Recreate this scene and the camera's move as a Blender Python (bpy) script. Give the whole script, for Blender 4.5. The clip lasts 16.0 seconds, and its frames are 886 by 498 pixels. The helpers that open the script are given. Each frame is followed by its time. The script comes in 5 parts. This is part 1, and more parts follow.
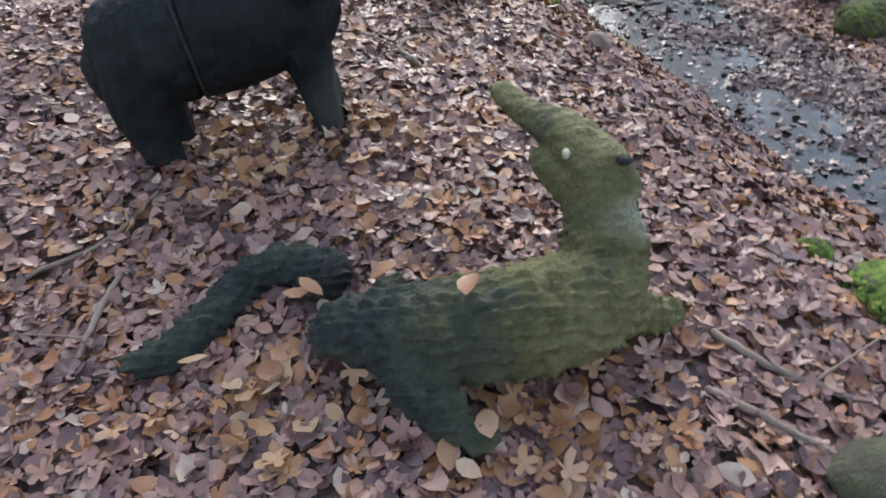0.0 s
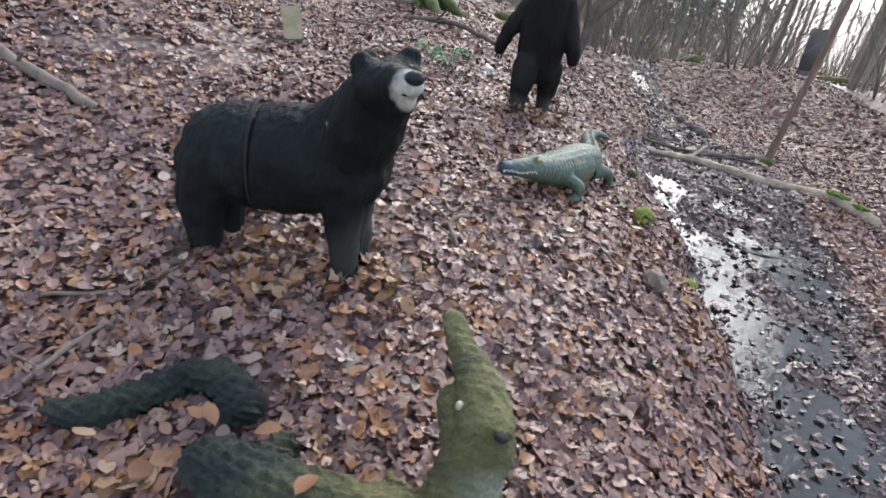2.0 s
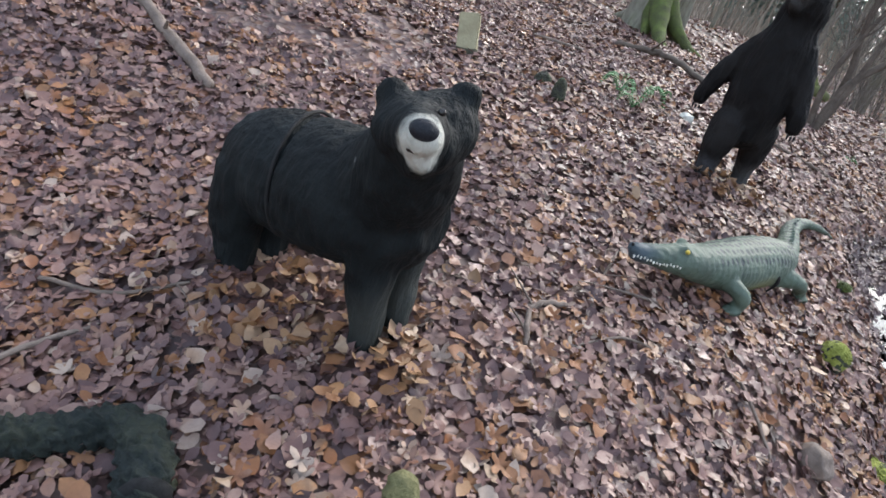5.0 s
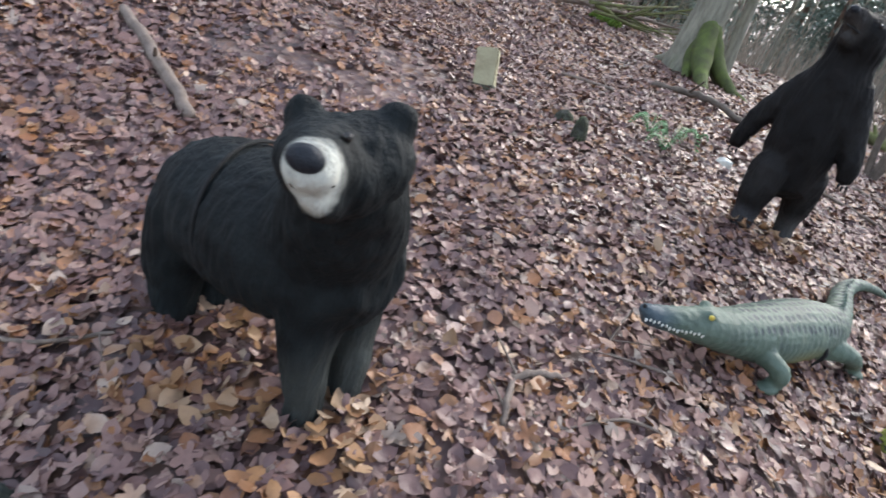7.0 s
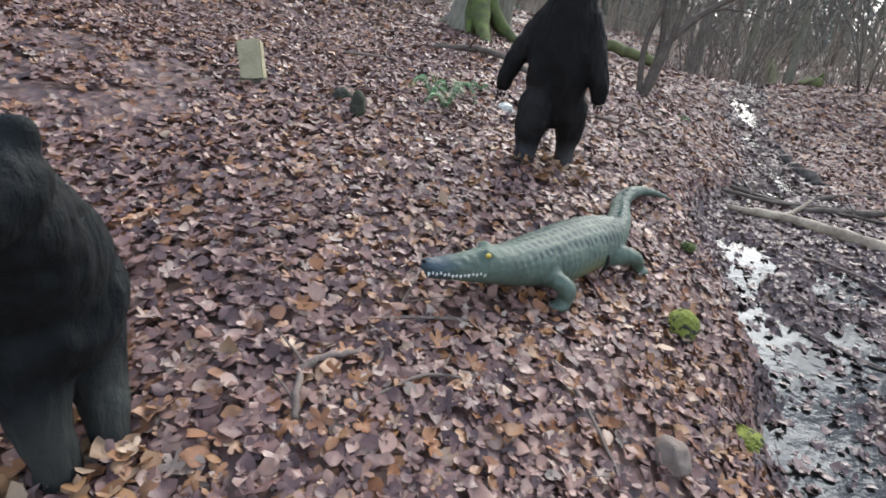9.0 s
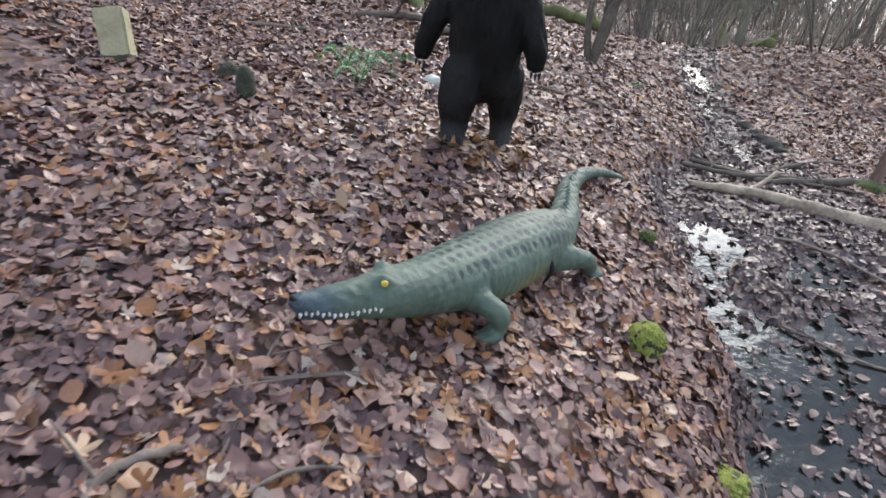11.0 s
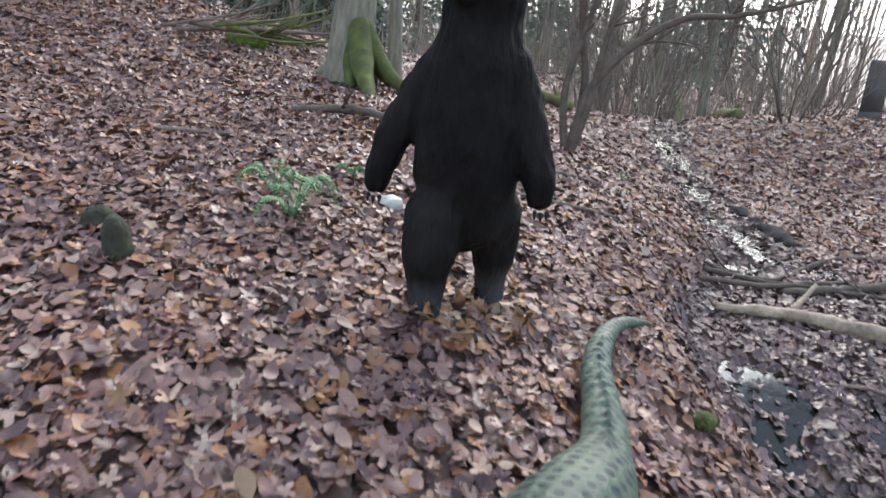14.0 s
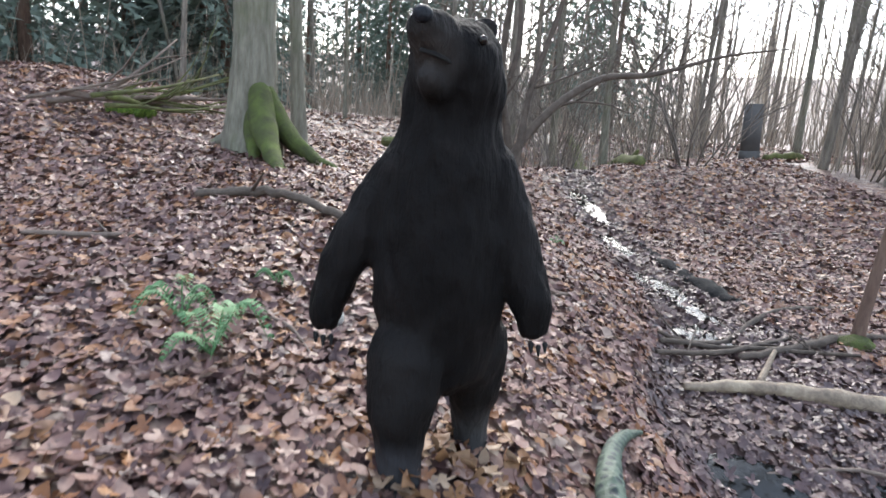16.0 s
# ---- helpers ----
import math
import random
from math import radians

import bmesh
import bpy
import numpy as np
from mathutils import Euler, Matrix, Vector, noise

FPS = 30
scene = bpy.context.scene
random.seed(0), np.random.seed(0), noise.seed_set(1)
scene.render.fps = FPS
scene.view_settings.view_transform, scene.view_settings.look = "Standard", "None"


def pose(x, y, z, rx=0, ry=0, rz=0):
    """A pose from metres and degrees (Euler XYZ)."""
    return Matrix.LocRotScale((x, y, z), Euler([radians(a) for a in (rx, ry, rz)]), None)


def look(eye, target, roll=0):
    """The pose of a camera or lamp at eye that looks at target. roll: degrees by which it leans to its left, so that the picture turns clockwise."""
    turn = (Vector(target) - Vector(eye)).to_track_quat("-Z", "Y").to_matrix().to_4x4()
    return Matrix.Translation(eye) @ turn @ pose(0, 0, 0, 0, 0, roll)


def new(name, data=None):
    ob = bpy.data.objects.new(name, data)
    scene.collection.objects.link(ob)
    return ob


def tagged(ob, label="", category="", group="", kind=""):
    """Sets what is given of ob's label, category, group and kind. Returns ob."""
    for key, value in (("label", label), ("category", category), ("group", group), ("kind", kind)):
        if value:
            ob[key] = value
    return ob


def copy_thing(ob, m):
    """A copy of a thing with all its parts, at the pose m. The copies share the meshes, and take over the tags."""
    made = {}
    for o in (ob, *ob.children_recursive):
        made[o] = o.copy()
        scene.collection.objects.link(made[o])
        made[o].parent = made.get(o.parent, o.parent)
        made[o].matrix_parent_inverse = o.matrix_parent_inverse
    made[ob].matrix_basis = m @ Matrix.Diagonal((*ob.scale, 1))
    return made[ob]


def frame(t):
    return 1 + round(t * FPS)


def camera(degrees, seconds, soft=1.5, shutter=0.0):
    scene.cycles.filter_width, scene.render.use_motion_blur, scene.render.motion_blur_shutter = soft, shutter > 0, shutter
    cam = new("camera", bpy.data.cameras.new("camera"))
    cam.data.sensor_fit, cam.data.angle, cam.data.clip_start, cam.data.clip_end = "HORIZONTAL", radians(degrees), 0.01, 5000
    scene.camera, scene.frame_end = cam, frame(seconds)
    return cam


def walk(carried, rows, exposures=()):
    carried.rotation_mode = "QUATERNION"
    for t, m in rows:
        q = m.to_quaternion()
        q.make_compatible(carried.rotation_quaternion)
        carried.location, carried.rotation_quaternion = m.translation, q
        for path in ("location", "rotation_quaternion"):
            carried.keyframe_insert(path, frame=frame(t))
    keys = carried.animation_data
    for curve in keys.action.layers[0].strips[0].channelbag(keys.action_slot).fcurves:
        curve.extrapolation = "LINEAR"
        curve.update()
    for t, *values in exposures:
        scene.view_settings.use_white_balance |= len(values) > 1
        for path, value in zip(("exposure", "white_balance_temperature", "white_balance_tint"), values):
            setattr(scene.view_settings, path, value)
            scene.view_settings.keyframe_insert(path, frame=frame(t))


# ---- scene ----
cam = camera(72.0, 16.0, soft=1.6, shutter=0.45)
PATH = [
    (0, (-1.273, -4.892, 0.384), (-0.727, -3.282, -0.67), -6.5),
    (0.5, (-1.262, -4.908, 0.448), (-0.733, -3.257, -0.548), -2.7),
    (1, (-1.153, -4.913, 0.539), (-0.654, -3.204, -0.372), 1.2),
    (1.5, (-0.97, -4.907, 0.629), (-0.657, -3.103, -0.175), 9.7),
    (2, (-0.784, -4.986, 0.744), (-0.572, -3.152, -0.027), 12.0),
    (2.5, (-0.716, -4.937, 0.794), (-0.522, -3.095, 0.039), 10.5),
    (3, (-0.682, -4.715, 0.815), (-0.541, -2.874, 0.046), 12.3),
    (3.5, (-0.666, -4.566, 0.837), (-0.544, -2.723, 0.069), 15.1),
    (4, (-0.607, -4.426, 0.797), (-0.694, -2.599, -0.013), 17.2),
    (4.5, (-0.472, -4.352, 0.826), (-0.78, -2.581, -0.051), 21.4),
    (4.7, (-0.428, -4.314, 0.835), (-0.781, -2.556, -0.051), 19.7),
    (6.8, (-0.323, -3.913, 0.829), (-0.882, -2.187, -0.011), 19.6),
    (7, (-0.277, -3.864, 0.794), (-0.846, -2.127, -0.019), 18.5),
    (7.5, (-0.222, -3.836, 0.808), (-0.658, -2.049, 0.024), 16.0),
    (8, (-0.135, -3.792, 0.823), (-0.446, -1.963, 0.075), 12.6),
    (8.5, (-0.05, -3.757, 0.803), (-0.263, -1.913, 0.058), 10.5),
    (9, (0.035, -3.741, 0.828), (-0.115, -1.896, 0.072), 9.2),
    (9.5, (0.109, -3.72, 0.853), (0.045, -1.879, 0.074), 7.7),
    (9.7, (0.122, -3.689, 0.864), (0.104, -1.852, 0.074), 7.2),
    (11.8, (0.211, -2.763, 0.687), (0.202, -0.936, -0.124), 8.2),
    (12, (0.208, -2.718, 0.692), (0.222, -0.89, -0.12), 8.3),
    (12.5, (0.146, -2.563, 0.744), (0.271, -0.709, 0.006), 8.1),
    (13, (0.102, -2.441, 0.815), (0.297, -0.566, 0.146), 6.1),
    (13.5, (0.093, -2.281, 0.825), (0.259, -0.39, 0.195), 5.7),
    (14, (0.086, -2.029, 0.847), (0.177, -0.124, 0.245), 6.0),
    (14.5, (0.047, -1.896, 0.889), (0.156, 0.027, 0.351), 5.7),
    (15, (-0.05, -1.78, 0.906), (0.245, 0.127, 0.382), 5.7),
    (15.5, (-0.107, -1.728, 0.972), (0.255, 0.178, 0.486), 5.4),
    (16, (-0.09, -1.53, 0.974), (0.301, 0.383, 0.541), 3.9),
]
walk(cam, [(t, look(eye, target, roll)) for t, eye, target, roll in PATH], [(0.0, 1.77), (6.0, 1.75), (7.4, 1.86), (9.0, 1.7), (13.0, 1.7), (14.5, 1.82), (16.0, 1.9)])

# ---------------------------------------------------------------- light
world = bpy.data.worlds.new("overcast_sky")
scene.world = world
world.use_nodes = True
wn, wl = world.node_tree.nodes, world.node_tree.links
sky = wn.new("ShaderNodeTexSky")
sky.sky_type = 'NISHITA'
sky.sun_disc = False
sky.sun_elevation, sky.sun_rotation = radians(35), radians(18)
sky.air_density, sky.dust_density, sky.ozone_density = 1.0, 1.0, 1.0
cloud = wn.new("ShaderNodeHueSaturation")
cloud.inputs["Saturation"].default_value = 0.62
wl.new(sky.outputs[0], cloud.inputs["Color"])
wl.new(cloud.outputs[0], wn["Background"].inputs[0])
wn["Background"].inputs[1].default_value = 0.15
sun_data = bpy.data.lights.new("sun", 'SUN')
sun_data.energy, sun_data.angle, sun_data.color = 1.4, radians(40), (1.0, 0.96, 0.9)
sun = new("sun", sun_data)
sun.matrix_basis = look((5, 15, 11), (0, 0, 0))
scene.view_settings.exposure = 1.6


# ---------------------------------------------------------------- materials
def material(name, rough=0.7):
    m = bpy.data.materials.new(name)
    m.use_nodes = True
    n, l = m.node_tree.nodes, m.node_tree.links
    b = n["Principled BSDF"]
    b.inputs["Roughness"].default_value = rough
    return m, n, l, b


def noise_node(n, l, coord, scale, detail=4.0, rough=0.6):
    t = n.new("ShaderNodeTexNoise")
    t.inputs["Scale"].default_value, t.inputs["Detail"].default_value, t.inputs["Roughness"].default_value = scale, detail, rough
    l.new(coord, t.inputs["Vector"])
    return t


def ramp_node(n, l, fac, stops):
    r = n.new("ShaderNodeValToRGB")
    e = r.color_ramp.elements
    while len(e) < len(stops):
        e.new(0.5)
    for k, (p, c) in enumerate(stops):
        e[k].position, e[k].color = p, (*c, 1)
    l.new(fac, r.inputs[0])
    return r


def mix_node(n, l, fac, c1, c2):
    x = n.new("ShaderNodeMix")
    x.data_type = 'RGBA'
    for sock, v in ((x.inputs[0], fac), (x.inputs[6], c1), (x.inputs[7], c2)):
        if hasattr(v, "links"):
            l.new(v, sock)
        elif isinstance(v, tuple):
            sock.default_value = (*v, 1)
        else:
            sock.default_value = v
    return x.outputs[2]


def bump_node(n, l, b, height, strength, distance):
    u = n.new("ShaderNodeBump")
    u.inputs["Strength"].default_value, u.inputs["Distance"].default_value = strength, distance
    l.new(height, u.inputs["Height"])
    l.new(u.outputs[0], b.inputs["Normal"])
    return u


def math_node(n, l, op, x, y=0.0, z=None):
    q = n.new("ShaderNodeMath")
    q.operation = op
    for sock, v in zip(q.inputs, (x, y, z)):
        if v is None:
            continue
        if hasattr(v, "links"):
            l.new(v, sock)
        else:
            sock.default_value = v
    return q.outputs[0]


def near_node(n, l, coord, centre, size, edge=0.3):
    """1 inside an ellipsoid round centre, 0 outside it."""
    s = n.new("ShaderNodeVectorMath")
    s.operation = 'SUBTRACT'
    l.new(coord, s.inputs[0])
    s.inputs[1].default_value = centre
    d = n.new("ShaderNodeVectorMath")
    d.operation = 'DIVIDE'
    l.new(s.outputs[0], d.inputs[0])
    d.inputs[1].default_value = size
    k = n.new("ShaderNodeVectorMath")
    k.operation = 'LENGTH'
    l.new(d.outputs[0], k.inputs[0])
    mp = n.new("ShaderNodeMapRange")
    mp.inputs[1].default_value, mp.inputs[2].default_value = 1 + edge, 1 - edge
    l.new(k.outputs["Value"], mp.inputs[0])
    return mp.outputs[0]


def coords(n, which="Object"):
    return n.new("ShaderNodeTexCoord").outputs[which]


def mottled(name, stops, scale=8.0, rough=0.8, bump=0.4, dist=0.01, fine=60.0, stretch=None, spec=0.5):
    """A surface of two noises: broad stains through a colour ramp, and a fine grain with relief."""
    m, n, l, b = material(name, rough)
    c = coords(n)
    if stretch:
        mp = n.new("ShaderNodeMapping")
        mp.inputs["Scale"].default_value = stretch
        l.new(c, mp.inputs[0])
        c = mp.outputs[0]
    big, small = noise_node(n, l, c, scale), noise_node(n, l, c, fine, 5.0, 0.7)
    fac = math_node(n, l, 'ADD', math_node(n, l, 'MULTIPLY', big.outputs[0], 0.7), math_node(n, l, 'MULTIPLY', small.outputs[0], 0.3))
    l.new(ramp_node(n, l, fac, stops).outputs[0], b.inputs["Base Color"])
    bump_node(n, l, b, math_node(n, l, 'ADD', big.outputs[0], small.outputs[0]), bump, dist)
    b.inputs["Specular IOR Level"].default_value = spec
    return m


def leaf_material(name, stops, rough=0.45, per_object=False):
    m, n, l, b = material(name, rough)
    b.inputs["Specular IOR Level"].default_value = 0.42
    if per_object:
        rnd = n.new("ShaderNodeObjectInfo").outputs["Random"]
    else:
        rnd = n.new("ShaderNodeNewGeometry").outputs["Random Per Island"]
    c = coords(n)
    grain, spots = noise_node(n, l, c, 90.0), noise_node(n, l, c, 3.0, 3.0)
    fac = math_node(n, l, 'ADD', rnd, math_node(n, l, 'MULTIPLY', math_node(n, l, 'SUBTRACT', spots.outputs[0], 0.5), 0.5))
    r = ramp_node(n, l, fac, stops)
    patch = ramp_node(n, l, noise_node(n, l, c, 1.3, 4.0).outputs[0], [(0.46, (0, 0, 0)), (0.66, (0.45, 0.45, 0.45))])
    worn = r.outputs[0] if per_object else mix_node(n, l, patch.outputs[0], r.outputs[0], (0.2, 0.125, 0.12))
    dark = mix_node(n, l, math_node(n, l, 'MULTIPLY', grain.outputs[0], 0.42), worn, (0.05, 0.03, 0.025))
    l.new(dark, b.inputs["Base Color"])
    bump_node(n, l, b, grain.outputs[0], 0.35, 0.004)
    wet = n.new("ShaderNodeMapRange")
    wet.inputs[1].default_value, wet.inputs[2].default_value, wet.inputs[3].default_value, wet.inputs[4].default_value = 0.35, 0.65, rough - 0.12, rough + 0.2
    l.new(spots.outputs[0], wet.inputs[0])
    l.new(wet.outputs[0], b.inputs["Roughness"])
    return m


LEAF_TONES = [(0.0, (0.062, 0.033, 0.034)), (0.2, (0.14, 0.077, 0.073)), (0.45, (0.25, 0.137, 0.114)), (0.6, (0.33, 0.192, 0.152)),
              (0.72, (0.38, 0.25, 0.2)), (0.8, (0.27, 0.104, 0.038)), (0.92, (0.39, 0.192, 0.08)), (1.0, (0.5, 0.39, 0.31))]
m_litter = leaf_material("beech_leaves", LEAF_TONES, 0.42)
m_drift = leaf_material("fresh_leaves", [(0.0, (0.24, 0.11, 0.05)), (0.4, (0.34, 0.18, 0.08)), (0.75, (0.41, 0.26, 0.15)), (1.0, (0.5, 0.37, 0.26))], 0.5, True)
m_wet = leaf_material("sodden_leaves", [(0.0, (0.05, 0.036, 0.038)), (0.5, (0.115, 0.08, 0.08)), (0.8, (0.18, 0.12, 0.108)), (1.0, (0.3, 0.21, 0.18))], 0.34)


def ground_material():
    m, n, l, b = material("leaf_mould", 0.5)
    c = coords(n)
    v = n.new("ShaderNodeTexVoronoi")
    v.inputs["Scale"].default_value = 14.0
    l.new(c, v.inputs["Vector"])
    hue = ramp_node(n, l, v.outputs["Color"], LEAF_TONES)
    big = noise_node(n, l, c, 0.7, 5.0)
    soil = mix_node(n, l, ramp_node(n, l, big.outputs[0], [(0.42, (0.15, 0.15, 0.15)), (0.62, (0.75, 0.75, 0.75))]).outputs[0], mix_node(n, l, 0.5, hue.outputs[0], (0.07, 0.046, 0.04)), (0.06, 0.042, 0.038))
    l.new(soil, b.inputs["Base Color"])
    bump_node(n, l, b, v.outputs["Distance"], 0.8, 0.03)
    return m


m_ground = ground_material()


def bark_material(name, low, high, moss=(0.09, 0.14, 0.02), moss_amount=0.5, stretch=(9, 9, 1.6)):
    m, n, l, b = material(name, 0.85)
    c = coords(n)
    mp = n.new("ShaderNodeMapping")
    mp.inputs["Scale"].default_value = stretch
    l.new(c, mp.inputs[0])
    ridges, blotch = noise_node(n, l, mp.outputs[0], 2.5, 6.0, 0.65), noise_node(n, l, c, 1.7, 4.0)
    base = ramp_node(n, l, ridges.outputs[0], [(0.3, low), (0.7, high)])
    green = ramp_node(n, l, blotch.outputs[0], [(0.5, (0, 0, 0)), (0.68, (moss_amount,) * 3)])
    l.new(mix_node(n, l, green.outputs[0], base.outputs[0], moss), b.inputs["Base Color"])
    bump_node(n, l, b, ridges.outputs[0], 0.7, 0.02)
    return m


m_beech = bark_material("beech_bark", (0.12, 0.115, 0.085), (0.29, 0.275, 0.215), (0.1, 0.13, 0.04), 0.5)
m_bark = bark_material("bark", (0.11, 0.095, 0.08), (0.3, 0.265, 0.215), (0.1, 0.12, 0.05), 0.45)
m_pine = bark_material("pine_bark", (0.1, 0.06, 0.045), (0.24, 0.16, 0.12), (0.12, 0.11, 0.07), 0.3)
m_twig = mottled("twig_bark", [(0.3, (0.05, 0.038, 0.03)), (0.7, (0.15, 0.12, 0.095))], 12, 0.85)
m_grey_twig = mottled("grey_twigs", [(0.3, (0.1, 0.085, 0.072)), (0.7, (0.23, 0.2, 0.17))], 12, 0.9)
# Tan of dead stems, paled so that far growth and trunks look hazy.
m_haze_growth = mottled("hazed_dead_growth", [(0.3, (0.24, 0.2, 0.16)), (0.7, (0.44, 0.37, 0.29))], 3, 0.95)
m_stick = mottled("dead_wood", [(0.3, (0.1, 0.075, 0.06)), (0.7, (0.27, 0.21, 0.17))], 9, 0.8, 0.5, 0.01, 50, (1, 1, 1))
m_log = mottled("bare_log_wood", [(0.32, (0.09, 0.07, 0.05)), (0.5, (0.27, 0.21, 0.15)), (0.7, (0.5, 0.41, 0.29))], 5, 0.65, 0.5, 0.012, 40)
m_mosslog = mottled("mossy_branch", [(0.3, (0.06, 0.055, 0.035)), (0.55, (0.13, 0.14, 0.05)), (0.75, (0.2, 0.24, 0.06))], 7, 0.9)
m_moss = mottled("bright_moss", [(0.34, (0.03, 0.055, 0.01)), (0.52, (0.12, 0.2, 0.025)), (0.7, (0.26, 0.36, 0.06))], 22, 0.95, 1.0, 0.02, 90)
m_stone = mottled("mossy_stone", [(0.3, (0.02, 0.02, 0.017)), (0.5, (0.045, 0.047, 0.03)), (0.68, (0.065, 0.09, 0.028))], 14, 0.85, 0.7, 0.02)
m_yellowmoss = mottled("yellow_moss", [(0.25, (0.1, 0.11, 0.03)), (0.5, (0.28, 0.31, 0.06)), (0.75, (0.42, 0.45, 0.14))], 14, 0.95, 1.0, 0.015, 90)
m_timber = mottled("weathered_timber", [(0.3, (0.22, 0.19, 0.11)), (0.6, (0.42, 0.38, 0.24)), (0.8, (0.5, 0.47, 0.32))], 6, 0.75, 0.4, 0.006, 70, (1, 0.25, 1))
m_timber_foot = mottled("dark_timber_foot", [(0.3, (0.03, 0.028, 0.018)), (0.7, (0.09, 0.08, 0.05))], 12, 0.85)
m_rootmoss = mottled("root_moss", [(0.3, (0.05, 0.05, 0.028)), (0.5, (0.08, 0.1, 0.028)), (0.75, (0.14, 0.19, 0.038))], 6, 0.95, 0.8, 0.015, 70)
m_fern = mottled("fern_green", [(0.3, (0.08, 0.19, 0.07)), (0.7, (0.17, 0.34, 0.15))], 20, 0.6)
# Needle green lightened and blued: distance haze is mixed into the colour.
m_hazed_needles = mottled("needles", [(0.3, (0.1, 0.14, 0.115)), (0.7, (0.2, 0.25, 0.2))], 3, 0.8)
m_board = mottled("grey_board", [(0.3, (0.1, 0.1, 0.1)), (0.7, (0.17, 0.165, 0.16))], 3, 0.8, 0.2, 0.004)
m_mud = mottled("wet_mud", [(0.3, (0.02, 0.015, 0.012)), (0.7, (0.06, 0.045, 0.035))], 5, 0.45, 0.6, 0.02)
m_eye_yellow = mottled("yellow_eye", [(0.3, (0.5, 0.36, 0.03)), (0.7, (0.75, 0.6, 0.1))], 30, 0.35)
m_eye_pale = mottled("pale_eye", [(0.3, (0.3, 0.31, 0.22)), (0.7, (0.55, 0.55, 0.42))], 30, 0.5)
m_eye_dark = mottled("dark_glossy_eye", [(0.3, (0.008, 0.007, 0.006)), (0.7, (0.03, 0.022, 0.018))], 30, 0.15)
m_teeth = mottled("white_teeth", [(0.3, (0.6, 0.6, 0.52)), (0.7, (0.8, 0.79, 0.72))], 30, 0.5)
m_nose = mottled("black_nose", [(0.3, (0.01, 0.012, 0.016)), (0.7, (0.02, 0.023, 0.03))], 30, 0.5, spec=0.25)
# Near-black for seams and claws, and as painted shade in the bank's hollow.
m_groove = mottled("dark_seam_and_hollow", [(0.3, (0.006, 0.006, 0.006)), (0.7, (0.02, 0.02, 0.02))], 30, 0.9)


def water_material():
    m, n, l, b = material("stream_water", 0.13)
    c = coords(n)
    b.inputs["Base Color"].default_value = (0.018, 0.018, 0.016, 1)
    b.inputs["IOR"].default_value = 1.4
    # Sky blue is painted into the reflections with this tint.
    b.inputs["Specular Tint"].default_value = (0.72, 0.86, 1.0, 1)
    ripple = noise_node(n, l, c, 9.0, 3.0)
    bump_node(n, l, b, ripple.outputs[0], 0.3, 0.02)
    return m


m_water = water_material()


# ---------------------------------------------------------------- mesh helpers
def link_mesh(name, bm, mats, parent=None, smooth=True):
    me = bpy.data.meshes.new(name)
    bm.to_mesh(me)
    bm.free()
    for m in (mats if isinstance(mats, (list, tuple)) else [mats]):
        me.materials.append(m)
    if smooth:
        me.shade_smooth()
    ob = new(name, me)
    if parent:
        ob.parent = parent
    return ob


def part(name, bm, mat, parent, label="", smooth=True):
    ob = link_mesh(name, bm, mat, parent, smooth)
    if label:
        ob["label"] = label
    return ob


def tube(bm, pts, radii, segs=10, flat=1.0, mat=0):
    """A closed tube through pts; flat squashes its rings upright."""
    pts = [Vector(p) for p in pts]
    rings, side = [], None
    for k, p in enumerate(pts):
        d = (pts[min(k + 1, len(pts) - 1)] - pts[max(k - 1, 0)]).normalized()
        if side is None:
            side = d.cross(Vector((0, 0, 1)) if abs(d.z) < 0.9 else Vector((0, 1, 0))).normalized()
        side = (side - d * side.dot(d)).normalized()
        over = side.cross(d).normalized()
        rings.append([bm.verts.new(p + float(radii[k]) * (side * math.cos(q) + over * (flat * math.sin(q)))) for q in [2 * math.pi * j / segs for j in range(segs)]])
    for ra, rb in zip(rings, rings[1:]):
        for j in range(segs):
            bm.faces.new((ra[j], ra[(j + 1) % segs], rb[(j + 1) % segs], rb[j])).material_index = mat
    bm.faces.new(list(reversed(rings[0]))).material_index = mat
    bm.faces.new(rings[-1]).material_index = mat


def spline(pts, steps=6):
    """Points on a smooth line through rows of equal length (place and radius together)."""
    a = np.array(pts, float)
    a = np.vstack([2 * a[0] - a[1], a, 2 * a[-1] - a[-2]])
    out = []
    for k in range(1, len(a) - 2):
        for u in np.linspace(0, 1, steps, endpoint=False):
            p0, p1, p2, p3 = a[k - 1:k + 3]
            out.append(0.5 * (2 * p1 + (p2 - p0) * u + (2 * p0 - 5 * p1 + 4 * p2 - p3) * u * u + (3 * p1 - p0 - 3 * p2 + p3) * u ** 3))
    out.append(a[-2])
    return np.array(out)


def limb(bm, rows, segs=14, steps=5, flat=1.0, mat=0):
    """A smooth tapered tube from rows (x, y, z, radius), with rounded ends."""
    q = spline(rows, steps)
    first, last = q[0], q[-1]
    d0, d1 = (q[0] - q[1])[:3], (q[-1] - q[-2])[:3]
    d0, d1 = d0 / (np.linalg.norm(d0) + 1e-9), d1 / (np.linalg.norm(d1) + 1e-9)
    head = [np.r_[first[:3] + d0 * first[3] * s, first[3] * c] for s, c in ((0.85, 0.45), (0.5, 0.85))]
    tail = [np.r_[last[:3] + d1 * last[3] * s, last[3] * c] for s, c in ((0.5, 0.85), (0.85, 0.45))]
    q = np.vstack([head, q, tail])
    tube(bm, [tuple(r[:3]) for r in q], [max(1e-3, r[3]) for r in q], segs, flat, mat)


